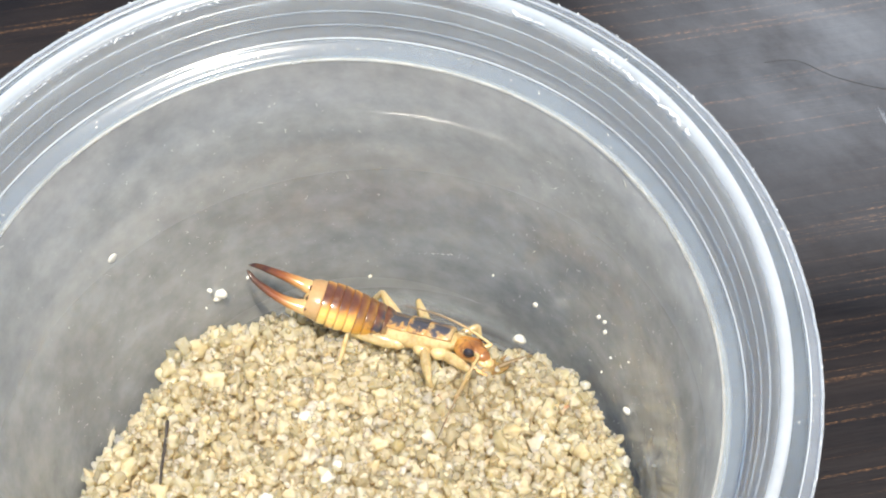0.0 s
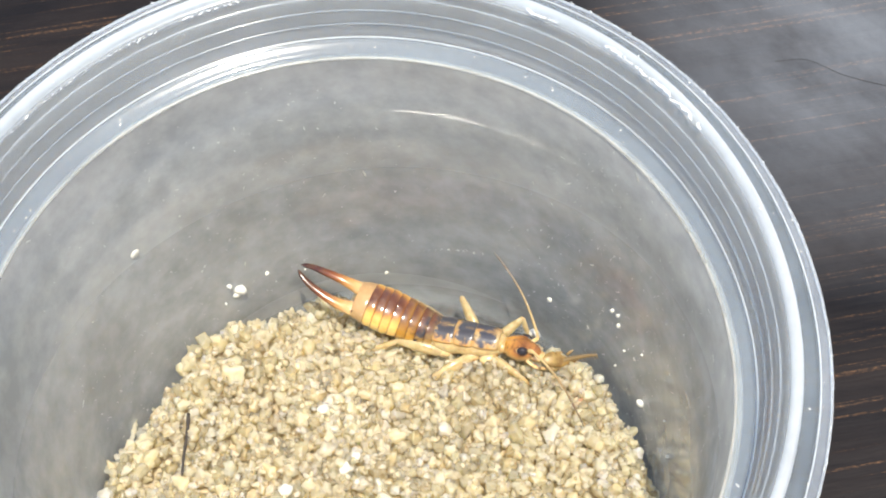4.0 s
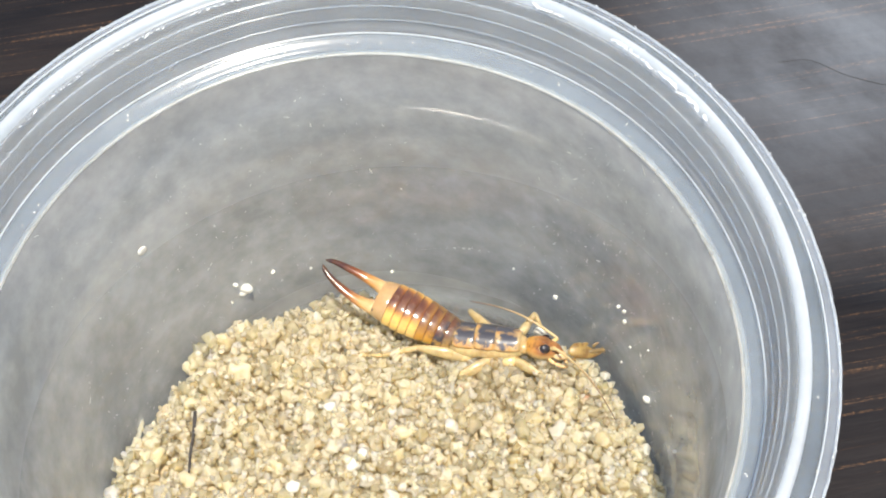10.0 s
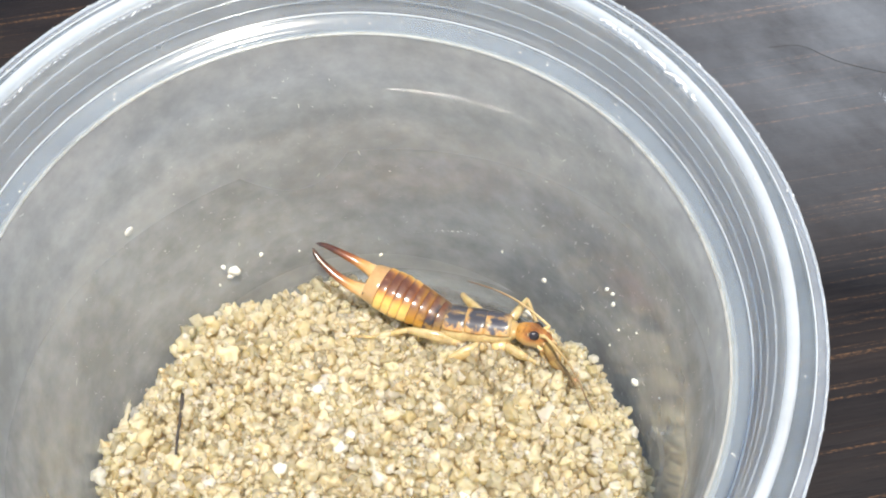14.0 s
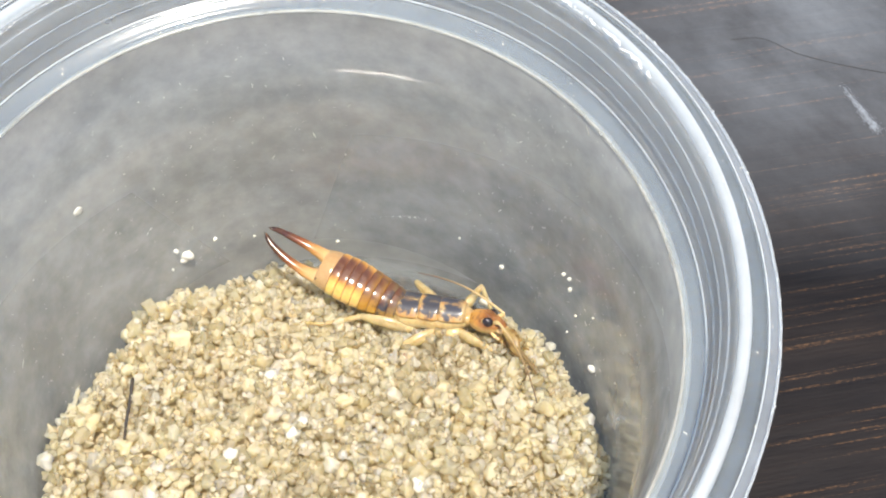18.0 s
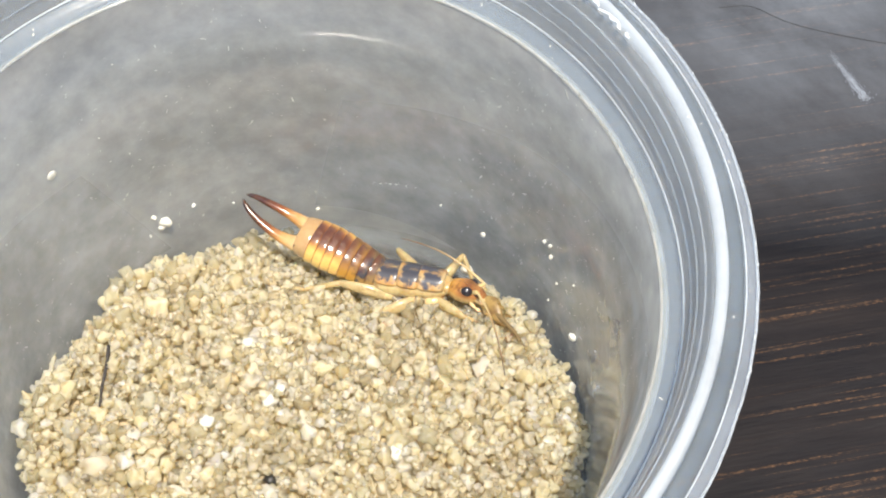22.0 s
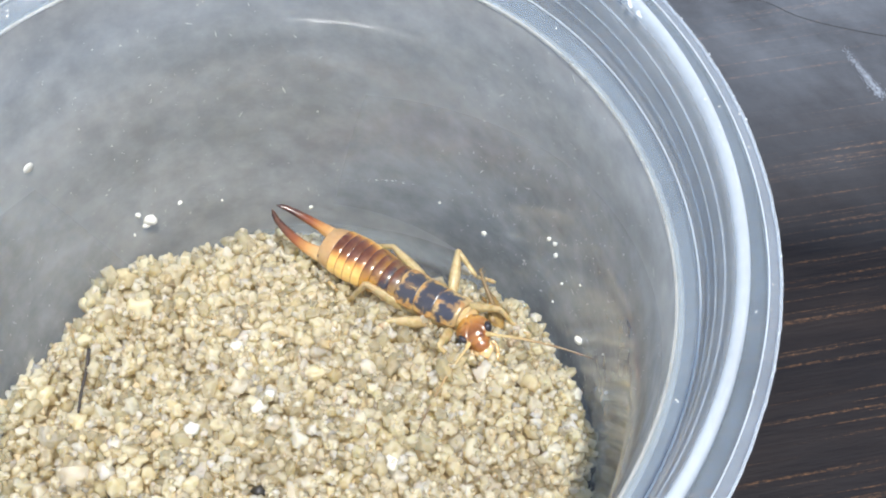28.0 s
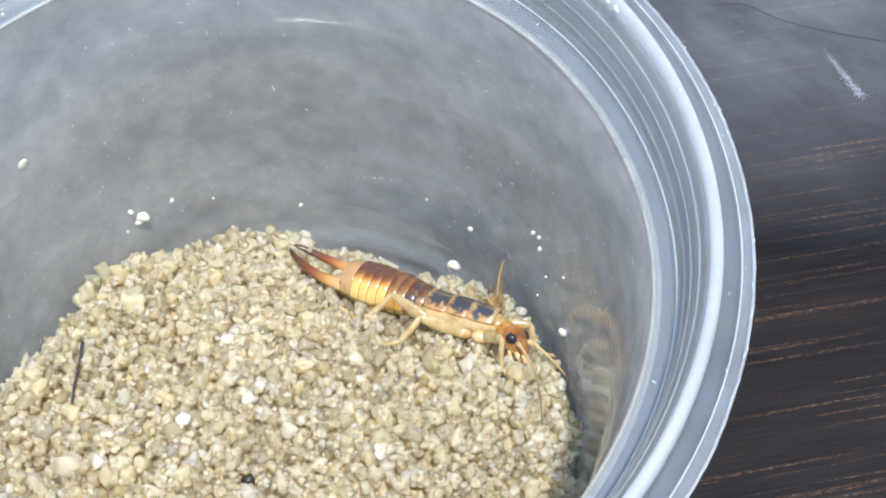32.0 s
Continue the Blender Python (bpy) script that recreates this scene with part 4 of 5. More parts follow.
def build_antenna(parent, side, span=8.8, rings=26):
    """A stout first joint and a long ringed whip, whose own x axis runs along it."""
    bm = bmesh.new()
    root = Vector((2.3, 0.72 * side, 0.42))
    tip = root + Vector((0.5, 0.5 * side, 0.3))
    tube(bm, spline([root, root + Vector((0.2, 0.24 * side, 0.16)), tip], 9), [0.13, 0.19, 0.21, 0.21, 0.2, 0.2, 0.19, 0.18, 0.1], 12)
    smooth(part("antenna_base", bm, M_SCAPE, parent, "stout pale first joint of the antenna"))
    bm = bmesh.new()
    pts, radii = [], []
    for k in range(rings):
        f0, f1 = k / rings, (k + 1) / rings
        for f, r in ((f0, 0.75), (f0 + 0.2 / rings, 1.0), (f0 + 0.8 / rings, 1.05)):
            pts.append((span * f, 0.0, 0.6 * math.sin(math.pi * f) - 0.5 * f * f))
            radii.append((0.14 - 0.09 * f) * r)
    tube(bm, pts, radii, 9, 1.0, (0, 1, 0))
    return smooth(part("antenna", bm, M_ANTENNA, parent, "long ringed antenna, straw at the base and dark to the tip")), tip


earwig = tagged(new("earwig"), "tawny earwig with long dark-tipped pincers feeding on the sand", "earwig")
bm = bmesh.new()
tube(bm, [(-0.3, 0, -0.1), (0.2, 0, -0.15), (1.5, 0, -0.2), (2.4, 0, -0.16), (3.2, 0, -0.22), (4.3, 0, -0.16), (4.9, 0, -0.16), (5.8, 0, 0), (6.4, 0, 0.05)], [1.45, 1.66, 1.74, 1.62, 1.68, 1.5, 1.46, 1.15, 0.8], 32, 0.84)
thorax = smooth(part("thorax", bm, M_PALE, earwig, "pale straw-coloured underbody"))
for x0, x1, w0, w1, h, material in ((-0.2, 1.95, 1.78, 1.84, 1.42, M_NOTUM), (1.75, 3.75, 1.76, 1.78, 1.46, M_NOTUM), (3.55, 6.0, 1.74, 1.5, 1.42, M_PRONOTUM)):
    smooth(part("back_plate", plate(x0, x1, w0, w1, h), material, thorax, "back plate blotched slate and straw"))
for x, side in ((1.2, -1), (1.2, 1), (3.6, -1), (3.6, 1), (5.2, -1), (5.2, 1)):
    bm = blob(bmesh.new(), (x, side * 1.15, -0.95), (0.92, 0.66, 0.62), (0, 0, side * -30))
    smooth(part("coxa", bm, M_PALE, thorax))

abdomen_core = blob(bmesh.new(), (-4.1, 0, 0.02), (4.2, 2.0, 1.5))
abdomen = smooth(part("abdomen", abdomen_core, M_PALE, earwig, "ringed amber abdomen"))
cuts = [RING * k for k in range(9)]
for k, (x0, x1) in enumerate(zip(cuts, cuts[1:])):
    smooth(part("tergite", band(x0, x1), M_FORE if k < 2 else (M_MIDT if k < 4 else M_REAR), abdomen))
bm = band(6.62, 7.92, 0.0, 0.04)
bmesh.ops.holes_fill(bm, edges=[e for e in bm.edges if e.is_boundary], sides=80)
smooth(part("last_segment", bm, M_ANAL, abdomen, "pale smooth last ring"))
for side in (1, -1):
    keys = [(-7.45, 1.06 * side, 0.0), (-8.8, 1.22 * side, 0.02), (-10.2, 1.22 * side, 0.2), (-11.7, 1.04 * side, 0.55), (-13.0, 0.74 * side, 1.0), (-13.8, 0.3 * side, 1.35)]
    bm = bmesh.new()
    tube(bm, spline(keys, 34), [float(np.interp(k, (0, 3, 6, 12, 22, 30, 33), (0.66, 0.74, 0.62, 0.47, 0.34, 0.21, 0.05))) for k in range(34)], 18, 0.82)
    for k in range(5):                                            # small teeth on the inner edge
        blob(bm, (-8.4 - 0.45 * k, (0.74 + 0.05 * k) * side, 0.06), (0.16, 0.16, 0.14), (0, 0, 0), 1)
    smooth(part("pincer", bm, M_FORCEPS, abdomen, "amber pincer with dark hooked tip"))
    bm = blob(bmesh.new(), (-7.88, 0.55 * side, 0.72), (0.2, 0.3, 0.3), (0, 0, 15 * side), 2)
    blob(bm, (-7.76, 1.62 * side, 0.35), (0.2, 0.18, 0.4), (0, 0, 0), 2)
    smooth(part("pincer_joint", bm, M_JOINT, abdomen, "dark hinge at the pincer's root"))

bm = bmesh.new()
blob(bm, (1.5, 0, 0.02), (1.75, 1.42, 0.98), (0, 0, 0), 5)
for v in bm.verts:                                                # broad and rounded behind, narrowing to the face, a Y-shaped seam on top
    x, y = v.co.x / MM, v.co.y / MM
    v.co.y *= 1.0 + 0.06 * math.sin(x * 1.3) - 0.19 * max(0, x - 1.5)
    if v.co.z > 0:
        arm = abs(y) - max(0.0, x - 1.0) * 0.75
        v.co.z -= (0.1 * math.exp(-(arm / 0.1) ** 2) - 0.05 * math.exp(-((arm - 0.35) / 0.25) ** 2)) * MM
        v.co.z -= 0.08 * MM * math.exp(-((x - 2.25) / 0.12) ** 2)
head = smooth(part("head", bm, M_HEAD, earwig, "glossy chestnut and amber head"))
bm = blob(bmesh.new(), (-0.15, 0, -0.05), (0.7, 1.05, 0.72))
smooth(part("neck", bm, M_COLLAR, head, "pale straw-coloured neck"))
bm = blob(bmesh.new(), (2.6, 0, 0.1), (0.85, 0.74, 0.62), (0, 16, 0), 3)
smooth(part("forehead", bm, M_FRONS, head, "shiny domed red-brown forehead"))
antennae = {}
for side in (1, -1):
    bm = blob(bmesh.new(), (1.72, 1.02 * side, 0.3), (0.64, 0.36, 0.5), (0, 0, -20 * side))
    smooth(part("eye_rim", bm, M_COLLAR, head, "pale amber ring round the eye"))
    bm = blob(bmesh.new(), (1.78, 1.14 * side, 0.45), (0.52, 0.33, 0.46), (0, 0, -20 * side))
    smooth(part("eye", bm, M_EYE, head, "black faceted eye"))
    bm = bmesh.new()
    tube(bm, spline([(2.7, 0.5 * side, -0.2), (3.25, 0.55 * side, -0.34), (3.65, 0.18 * side, -0.46)], 10), [0.26, 0.28, 0.28, 0.27, 0.25, 0.22, 0.19, 0.16, 0.12, 0.05], 12)
    smooth(part("mandible", bm, M_MOUTH, head, "amber biting jaw"))
    bm = bmesh.new()
    for a, b in (((2.2, 0.8, -0.5), (2.9, 1.1, -0.75)), ((2.9, 1.1, -0.75), (3.5, 0.95, -0.95)), ((3.5, 0.95, -0.95), (4.05, 0.5, -1.15))):
        p, q = Vector((a[0], a[1] * side, a[2])), Vector((b[0], b[1] * side, b[2]))
        tube(bm, [p, p.lerp(q, 0.2), p.lerp(q, 0.8), q], [0.1, 0.16, 0.17, 0.09], 10)
    smooth(part("palp", bm, M_MOUTH, head, "jointed pale feeler at the mouth"))
    antennae[side] = build_antenna(head, side)
bm = blob(bmesh.new(), (3.3, 0, -0.22), (0.62, 0.6, 0.4), (0, 25, 0))
smooth(part("face_plate", bm, M_MOUTH, head, "pale amber face plate"))

LEGS = dict(
    hind_right=build_leg(earwig, (1.2, -1.45, -1.0), (4.5, 3.5, 2.5), 0.6),
    hind_left=build_leg(earwig, (1.2, 1.45, -1.0), (4.5, 3.5, 2.5), 0.6),
    middle_right=build_leg(earwig, (3.7, -1.3, -1.0), (4.0, 2.6, 1.8), 0.62),
    middle_left=build_leg(earwig, (3.7, 1.3, -1.0), (4.0, 2.6, 1.8), 0.62),
    front_right=build_leg(earwig, (5.3, -1.1, -0.9), (3.2, 2.4, 1.6), 0.54),
    front_left=build_leg(earwig, (5.3, 1.1, -0.9), (3.2, 2.4, 1.6), 0.54),
)

# ---- the severed cricket leg that it feeds on ----
cricket_leg = tagged(new("cricket_leg"), "severed olive-brown cricket leg with a dark spiny shin", "insect leg")
torn = random.Random(8)
bm = bmesh.new()
tube(bm, spline([(-0.5, 0, 0), (0.6, 0.15, 0.05), (1.8, -0.1, 0), (3.1, 0.15, -0.05)], 16), [0.12, 0.36, 0.54, 0.66, 0.72, 0.74, 0.72, 0.68, 0.62, 0.55, 0.48, 0.4, 0.34, 0.28, 0.22, 0.12], 14, 0.36)
thigh = smooth(part("thigh", bm, M_HUSK, cricket_leg, "torn translucent olive-brown thigh"))
for k in range(6):                                                # torn shreds of skin along the thigh
    x = torn.uniform(-0.2, 2.0)
    side = 1 if k % 2 else -1
    p = Vector((x, 0.5 * side, torn.uniform(-0.1, 0.2)))
    bm = bmesh.new()
    tube(bm, [p, p + Vector((torn.uniform(0.1, 0.5), 0.25 * side, 0.1)), p + Vector((torn.uniform(0.4, 0.9), torn.uniform(0.2, 0.6) * side, torn.uniform(0.0, 0.4)))], [0.16, 0.12, 0.03], 8, 0.25)
    smooth(part("skin_shred", bm, M_HUSK, thigh, "torn shred of dry skin"))
bm = bmesh.new()
tube(bm, spline([(1.5, 0, 0), (2.6, 0.15, 0.1), (3.7, 0.25, 0.2), (4.8, 0.25, 0.3)], 14), [0.25 - 0.011 * k for k in range(14)], 10)
for k in range(16):
    p = Vector((1.9 + 0.18 * k, 0.05 + 0.014 * k, 0.1 + 0.012 * k))
    tube(bm, [p, p + Vector((0.28, 0.4 * (-1) ** k, 0.12))], [0.06, 0.012], 5)
smooth(part("spiny_shin", bm, M_SHIN, cricket_leg, "dark spiny shin"))


# ---- what moves ----
def aim(p, q, roll):
    """A pose at p (mm), x towards q, leaning about x by roll degrees."""
    p, q = Vector(p), Vector(q)
    x = (q - p).normalized()
    y = Vector((0, 0, 1)).cross(x).normalized()
    m = Matrix((x, y, x.cross(y))).transposed().to_4x4()
    return Matrix.Translation(p * MM) @ m @ pose(0, 0, 0, roll)


def motions():
    body, tail, face = [], [], []

    def stance(t, waist, neck, mouth, rump, roll, tail_roll, face_roll):
        root = aim(waist, neck, -roll)
        back = 2 * Vector(waist) - Vector(rump)
        neck_at = root @ Vector((6.35 * MM, 0, 0))
        body.append((t, root))
        tail.append((t, root.inverted() @ aim(waist, back, -tail_roll)))
        side = Vector(mouth) - Vector(neck)
        face.append((t, root.inverted() @ aim(neck_at / MM, neck_at / MM + side, -face_roll)))

    stance(0, (1.9, 16.25, 11.41), (8.19, 14.45, 12.01), (10.9, 12.75, 12.3), (-6.0, 18.02, 13.63), 44, 12, 32)
    stance(1.5, (1.94, 16.2, 11.41), (8.1, 14.3, 12.05), (10.8, 12.6, 12.3), (-6.0, 18.06, 13.62), 44, 12, 32)
    stance(2, (1.87, 16.25, 11.39), (8.2, 14.2, 12.07), (11.25, 12.65, 12.3), (-6.08, 18.05, 13.63), 44, 12, 32)
    stance(2.5, (2.1, 16.05, 11.45), (8.5, 14.0, 12.13), (11.6, 12.45, 12.3), (-5.95, 18.05, 13.63), 44, 12, 32)
    stance(3, (2.39, 16.08, 11.38), (8.62, 13.58, 12.22), (12.89, 12.08, 12.38), (-5.15, 18.2, 13.3), 36, 12, 22)
    stance(3.5, (4.34, 15.09, 11.67), (9.77, 13.76, 12.17), (13.59, 12.74, 12.18), (-3.36, 17.7, 12.79), 20, 9, 25)
    stance(6, (5.03, 15.11, 11.67), (10.98, 13.96, 12.11), (14.66, 13.19, 12.04), (-2.76, 18.09, 12.72), 17, 7, 42)
    stance(7.2, (4.95, 15.0, 11.68), (10.8, 13.9, 12.12), (14.5, 13.15, 12.04), (-2.9, 17.95, 12.55), 17, 7, 42)
    stance(8, (5.75, 14.41, 11.88), (11.36, 13.78, 12.17), (15.19, 13.26, 12.02), (-1.63, 17.94, 12.76), 17, 7, 42)
    stance(9, (5.89, 14.24, 11.93), (11.77, 13.47, 12.26), (15.32, 12.94, 12.12), (-1.43, 17.69, 12.84), 17, 7, 42)
    stance(11, (5.9, 14.26, 11.92), (11.88, 13.4, 12.28), (15.33, 12.72, 12.18), (-1.32, 17.69, 12.84), 17, 7, 42)
    stance(13, (5.99, 14.18, 11.95), (11.61, 13.21, 12.34), (15.14, 12.17, 12.35), (-1.28, 17.63, 12.86), 17, 7, 42)
    stance(14.5, (6.15, 14.21, 11.94), (11.92, 13.2, 12.34), (15.45, 12.18, 12.35), (-1.17, 17.62, 12.86), 17, 7, 42)
    stance(16.5, (5.79, 14.1, 11.97), (11.25, 13.05, 12.39), (14.6, 12.04, 12.39), (-1.3, 17.50, 12.9), 17, 7, 42)
    stance(19, (5.97, 14.18, 11.95), (11.53, 13.33, 12.3), (15.27, 12.13, 12.36), (-1.23, 17.52, 12.89), 17, 7, 42)
    stance(21, (5.95, 14.06, 11.98), (11.51, 13.12, 12.36), (15.21, 11.85, 12.45), (-1.26, 17.42, 12.92), 17, 7, 42)
    stance(22.5, (5.85, 14.32, 11.9), (11.3, 13.21, 12.34), (15.08, 11.85, 12.44), (-1.23, 17.56, 12.88), 17, 7, 42)
    stance(23, (5.91, 14.42, 11.88), (11.42, 13.45, 12.26), (15.18, 11.98, 12.41), (-1.2, 17.55, 12.88), 17, 7, 42)
    stance(25, (5.95, 14.45, 11.82), (12.45, 13.35, 12.22), (16.1, 12.2, 12.23), (-1.3, 17.55, 12.85), 17, 7, 44)
    stance(25.5, (6.05, 14.4, 11.85), (12.6, 13.3, 12.26), (16.2, 12.2, 12.25), (-1.15, 17.50, 12.88), 17, 7, 44)
    stance(27.5, (8.34, 12.95, 12.32), (13.19, 9.68, 13.4), (15.97, 4.41, 14.08), (1.28, 17.35, 11.43), -12, 8, -12)
    stance(28, (8.41, 12.92, 12.32), (13.28, 9.76, 13.37), (15.93, 4.25, 14.13), (1.34, 17.33, 11.44), -12, 8, -12)
    stance(30, (7.99, 12.7, 12.39), (13.34, 8.97, 13.61), (15.98, 3.81, 14.26), (1.24, 17.05, 11.52), -12, 8, -10)
    stance(31.5, (7.7, 12.75, 12.38), (12.89, 8.91, 13.63), (15.82, 3.79, 14.26), (0.79, 16.92, 11.56), -12, 8, -10)
    stance(31.8, (8.58, 12.11, 12.57), (13.17, 8.23, 13.83), (15.76, 3.19, 14.44), (2.3, 16.48, 11.69), -12, 8, -10)
    stance(32, (11.7, 10.6, 12.7), (17.4, 8.5, 13.5), (20.0, 5.1, 13.2), (6.1, 13.1, 11.5), 36, 26, 46)
    walk(earwig, body)
    walk(abdomen, tail)
    walk(head, face)
    walk(cricket_leg, [
        (0, aim((10.19, 11.92, 11.62), (14.1, 13.29, 11.21), 20)),
        (1.5, aim((10.34, 11.95, 11.61), (14.37, 13.3, 11.21), 20)),
        (2.5, aim((11.19, 11.85, 11.95), (14.49, 12.86, 11.34), 20)),
        (3.5, aim((13.85, 12.26, 12.02), (16.69, 13.37, 11.19), 20)),
        (6, aim((15.56, 11.41, 12.48), (16.33, 9.39, 12.28), 20)),
        (8, aim((16.2, 12.58, 12.13), (17.39, 12.12, 11.56), 20)),
        (9, aim((16.47, 13.11, 11.97), (17.91, 13.6, 11.42), 20)),
        (11, aim((16.49, 12.41, 12.18), (17.88, 12.18, 11.65), 20)),
        (13, aim((15.4, 11.5, 12.7), (16.6, 9.5, 12.7), 20)),
        (16.5, aim((15.0, 11.3, 12.75), (16.2, 9.4, 12.75), 20)),
        (19, aim((15.5, 11.5, 12.7), (16.8, 9.5, 12.7), 20)),
        (21, aim((15.4, 11.4, 12.7), (16.8, 9.5, 12.7), 20)),
        (23, aim((15.4, 11.5, 12.7), (16.7, 9.5, 12.7), 20)),
        (25, aim((15.9, 11.6, 12.8), (17.2, 9.4, 12.8), 20)),
        (25.5, aim((16.0, 11.5, 12.8), (17.3, 9.4, 12.8), 20)),
        (27.5, aim((16.34, 10.07, 11.88), (14.69, 14.02, 13.5), 20)),
        (28, aim((16.38, 9.96, 11.91), (14.73, 13.99, 13.5), 20)),
        (30, aim((16.56, 9.85, 11.95), (14.66, 13.84, 13.55), 20)),
        (31.6, aim((16.47, 9.55, 12.03), (14.66, 13.63, 13.61), 20)),
        (32, aim((16.96, 10.05, 11.88), (17.88, 14.44, 13.37), 20)),
    ])

    def along(p, d):
        """A pose at p (mm) with x along d, y kept level."""
        x = Vector(d).normalized()
        y = Vector((0, 0, 1)).cross(x)
        y = y.normalized() if y.length > 0.05 else Vector((0, 1, 0))
        m = Matrix((x, y, x.cross(y).normalized())).transposed().to_4x4()
        return Matrix.Translation(p * MM) @ m

    def step(leg, rows):
        """Keys a leg: seconds, then where knee, ankle and toe point to in the body's space, in mm."""
        thigh, shin, foot, hip, spans = leg
        poses = []
        for t, knee, ankle, toe in rows:
            d = (Vector(knee) - hip).normalized()
            at_knee = hip + d * spans[0]
            e = (Vector(ankle) - at_knee).normalized()
            at_ankle = at_knee + e * spans[1]
            root = along(hip, d)
            poses.append((t, root, root.inverted() @ along(at_knee, e), root.inverted() @ along(at_ankle, Vector(toe) - at_ankle)))
        for k, ob in enumerate((thigh, shin, foot)):
            walk(ob, [(row[0], row[1 + k]) for row in poses])

    step(LEGS["hind_right"], (
        (0, (-2.3, -2.0, -0.7), (-3.3, -3.1, -2.6), (-5.2, -4.2, -3.7)), (2.5, (-2.3, -2.0, -0.7), (-3.3, -3.1, -2.6), (-5.2, -4.2, -3.7)),
        (3.5, (-2.6, -1.9, -0.4), (-5.5, -2.6, -1.8), (-8.0, -2.8, -2.2)), (6, (-3.5, -1.8, 0.0), (-7.1, -2.3, -1.5), (-9.8, -2.2, -1.7)),
        (25.5, (-3.5, -1.8, 0.0), (-7.1, -2.3, -1.5), (-9.8, -2.2, -1.7)), (27.5, (-2.6, -1.7, 1.9), (-3.9, -2.9, -0.4), (-7.6, -2.4, 0.2)),
        (31.5, (-2.6, -1.7, 1.9), (-3.9, -2.9, -0.4), (-7.6, -2.4, 0.2)), (32, (-3.6, -1.5, 0.8), (-4.5, -2.4, -1.5), (-7.0, -2.2, -1.6))))
    step(LEGS["middle_right"], (
        (0, (4.8, -3.4, -1.7), (5.6, -3.4, -3.4), (5.0, -4.2, -4.2)), (2.5, (4.8, -3.4, -1.7), (5.6, -3.4, -3.4), (5.0, -4.2, -4.2)),
        (3.5, (2.0, -3.2, -1.5), (1.5, -3.8, -3.0), (1.0, -4.4, -3.6)), (6, (0.2, -3.7, -1.8), (-0.1, -4.0, -3.3), (-0.8, -4.6, -4.0)),
        (25.5, (0.2, -3.7, -1.8), (-0.1, -4.0, -3.3), (-0.8, -4.6, -4.0)), (27.5, (0.8, -3.7, 1.6), (0.1, -4.8, 0.2), (-0.6, -5.2, -0.8)),
        (31.5, (0.8, -3.7, 1.6), (0.1, -4.8, 0.2), (-0.6, -5.2, -0.8)), (32, (0.0, -3.3, 0.3), (-0.5, -4.2, -1.4), (-1.2, -4.6, -2.0))))
    step(LEGS["front_right"], (
        (0, (8.1, -1.8, -1.5), (8.0, -3.0, -3.0), (7.0, -3.7, -3.8)), (2.5, (8.1, -1.8, -1.5), (8.0, -3.0, -3.2), (7.0, -3.7, -3.8)),
        (3.5, (8.3, -2.2, -1.4), (9.6, -2.4, -2.8), (10.4, -2.0, -3.2)), (6, (8.4, -2.3, -1.3), (10.8, -1.8, -2.3), (12.0, -1.2, -2.8)),
        (25.5, (8.4, -2.3, -1.3), (10.8, -1.8, -2.3), (12.0, -1.2, -2.8)), (27.5, (6.0, -3.2, 1.2), (7.4, -3.6, -0.7), (8.2, -3.4, -1.5)),
        (31.5, (6.0, -3.2, 1.2), (7.4, -3.6, -0.7), (8.2, -3.4, -1.5)), (32, (7.2, -2.9, 0.2), (7.8, -3.3, -1.8), (8.4, -3.2, -2.6))))
    step(LEGS["hind_left"], (
        (0, (-2.6, 2.6, 2.6), (-3.2, 3.6, 0.6), (-4.5, 4.0, -0.5)), (2.5, (-2.6, 2.6, 2.6), (-3.2, 3.6, 0.6), (-4.5, 4.0, -0.5)),
        (3.5, (-2.6, 2.4, 0.8), (-4.5, 3.0, -1.0), (-6.0, 3.0, -1.8)), (25.5, (-2.6, 2.4, 0.7), (-4.5, 3.0, -1.0), (-6.0, 3.0, -1.8)),
        (27.5, (-2.6, 2.5, -0.1), (-5.4, 2.2, -1.4), (-7.6, 2.0, -1.8)), (32, (-2.6, 2.5, -0.1), (-5.4, 2.2, -1.4), (-7.6, 2.0, -1.8))))
    step(LEGS["middle_left"], (
        (0, (1.5, 2.8, 1.8), (1.6, 3.8, 0.0), (1.2, 4.4, -0.8)), (2, (1.5, 2.8, 1.8), (1.6, 3.8, 0.0), (1.2, 4.4, -0.8)), (2.5, (2.6, 2.6, 2.2), (2.4, 3.8, 0.4), (2.0, 4.4, -0.6)),
        (3.5, (2.2, 3.0, 1.2), (2.4, 3.9, -0.8), (2.2, 4.4, -1.6)), (6, (1.6, 3.0, -0.6), (2.2, 3.4, -2.2), (2.6, 3.8, -2.8)), (25.5, (1.6, 3.0, -0.6), (2.2, 3.4, -2.2), (2.6, 3.8, -2.8)),
        (27.5, (2.7, 3.6, -0.7), (4.2, 4.0, -1.8), (5.0, 4.4, -2.6)), (31.5, (2.7, 3.6, -0.7), (4.2, 4.0, -1.8), (5.0, 4.4, -2.6)), (32, (2.2, 3.8, -0.1), (3.2, 4.5, -2.0), (3.9, 4.6, -2.6))))
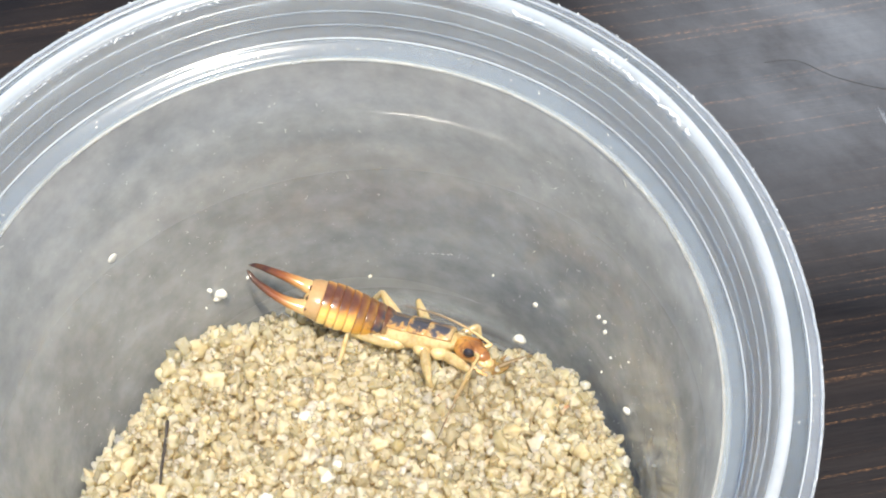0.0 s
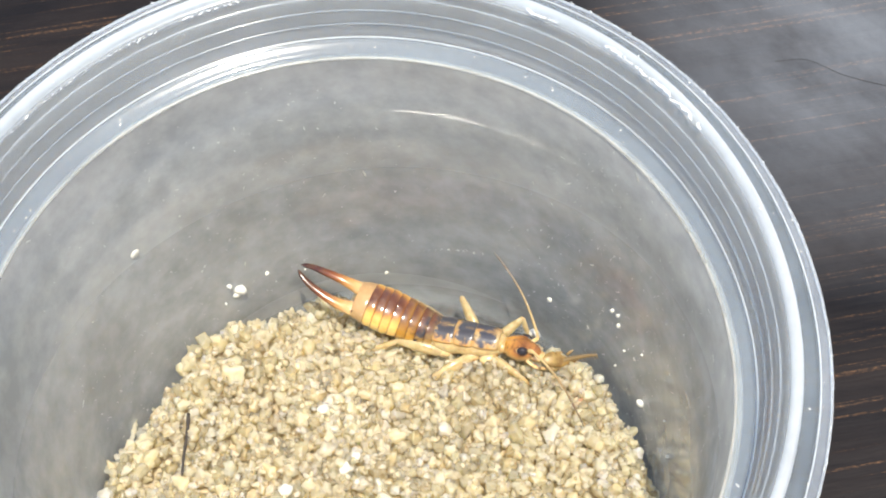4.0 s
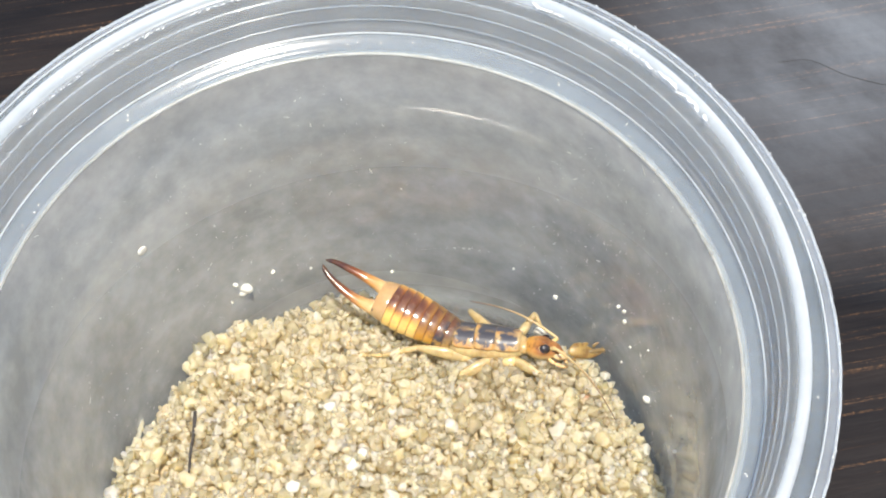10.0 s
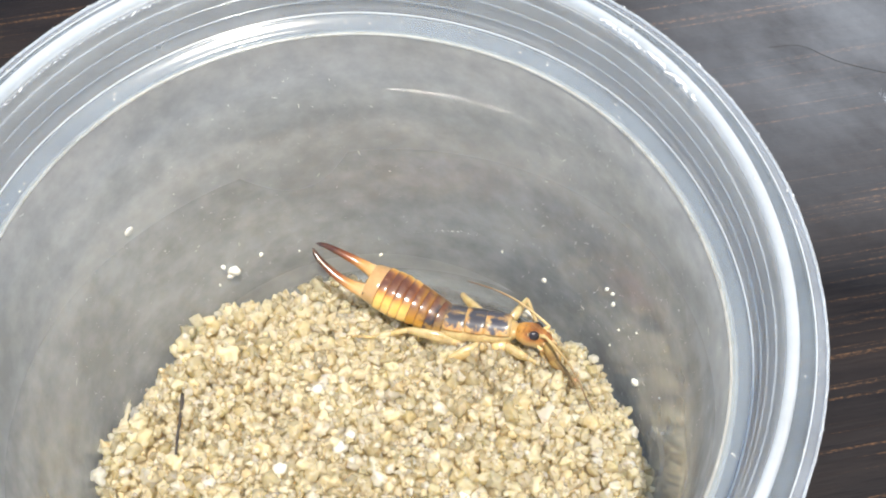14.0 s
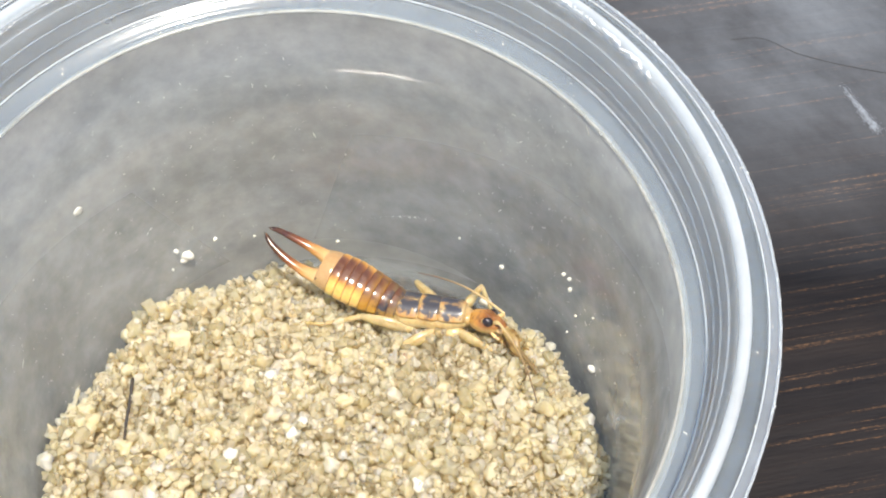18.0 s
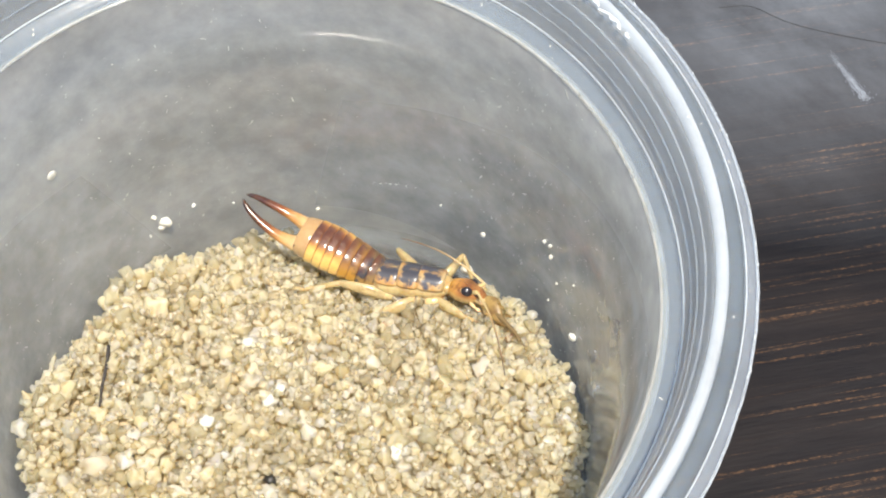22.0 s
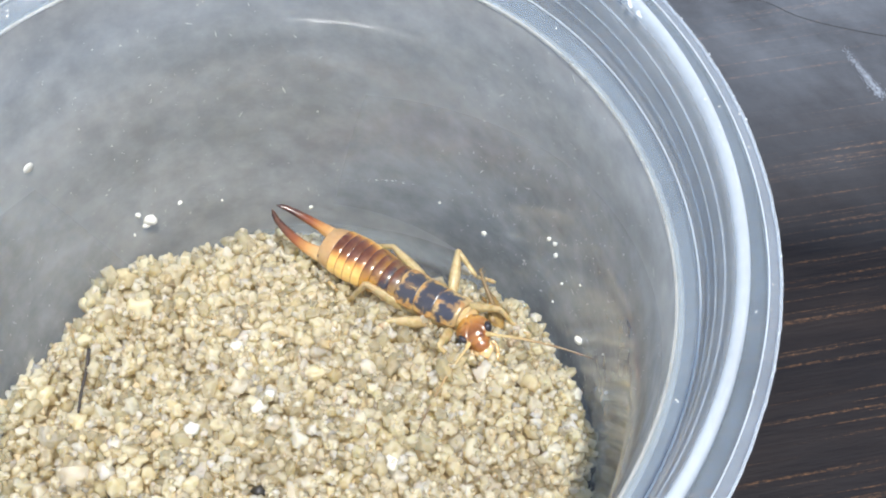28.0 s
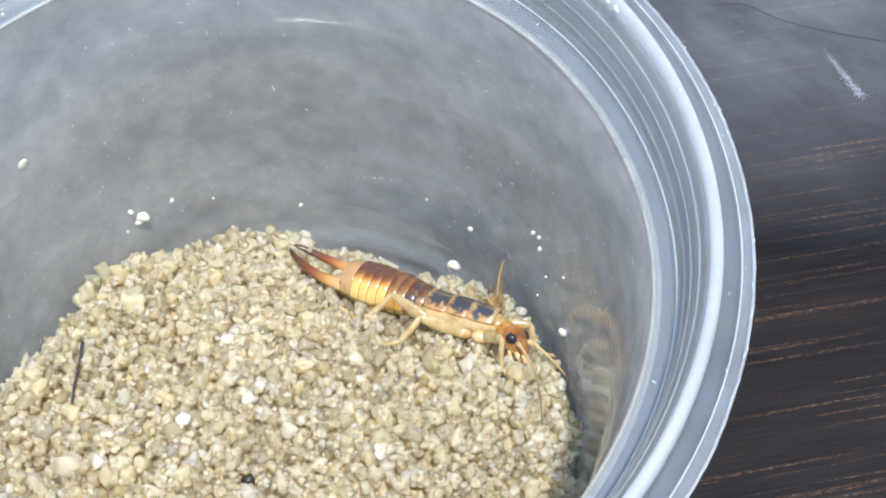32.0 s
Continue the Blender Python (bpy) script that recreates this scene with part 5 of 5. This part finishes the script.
    step(LEGS["front_left"], (
        (0, (7.2, 2.2, 0.8), (8.0, 2.4, -0.8), (8.7, 2.2, -1.5)), (3, (7.2, 2.2, 0.8), (8.0, 2.4, -0.8), (8.7, 2.2, -1.5)), (6, (6.3, 2.9, 0.0), (7.8, 2.6, -1.3), (8.8, 2.3, -1.8)),
        (25.5, (6.3, 2.9, 0.0), (7.8, 2.6, -1.3), (8.8, 2.3, -1.8)), (27.5, (8.1, 2.0, -0.3), (9.0, 1.9, -1.9), (9.7, 1.8, -2.4)), (32, (8.1, 2.0, -0.3), (9.0, 1.9, -1.9), (9.7, 1.8, -2.4))))

    def wave(side, rows):
        """Points an antenna: seconds, then a direction in the head's space."""
        whip, root = antennae[side]
        walk(whip, [(t, along(root, d)) for t, *d in rows])

    wave(1, ((0, -11.5, -2.8, 1.4), (2, -11.5, -2.4, 1.6), (2.8, -7.0, 3.0, 5.0), (3.5, -5.0, 2.6, 6.0), (6, -5.2, 1.7, 5.4), (7, -8.6, 3.2, 6.4), (8.5, -10.2, 1.4, 2.7), (12, -10.2, 1.2, 2.5), (14.5, -10.2, 1.5, 2.6), (18, -9.8, 0.7, 1.9), (22, -9.9, 0.9, 2.1), (25.5, -10.0, 1.2, 2.4),
             (26.2, -4.0, 6.0, 3.4), (26.9, 2.0, 7.0, 1.4), (27.5, 4.4, 5.6, -0.8), (28.5, 4.6, 5.0, -0.9), (30, 5.2, 4.6, -1.0), (31.5, 5.2, 4.4, -1.0), (32, 6.0, 3.0, -1.6)))
    wave(-1, ((0, 0.8, -4.0, -1.8), (2, 1.2, -4.0, -1.8), (3.5, 3.6, -4.0, -1.0), (6, 4.4, -4.2, -1.8), (12, 4.6, -4.4, -2.0), (18, 4.4, -4.8, -2.4), (22, 4.2, -5.2, -2.6), (25.5, 4.4, -5.0, -2.4), (27.5, 4.6, -5.6, 1.2), (30, 4.5, -6.0, 1.4), (31.5, 4.6, -6.0, 1.4), (32, 5.4, -4.0, 0.2)))


motions()
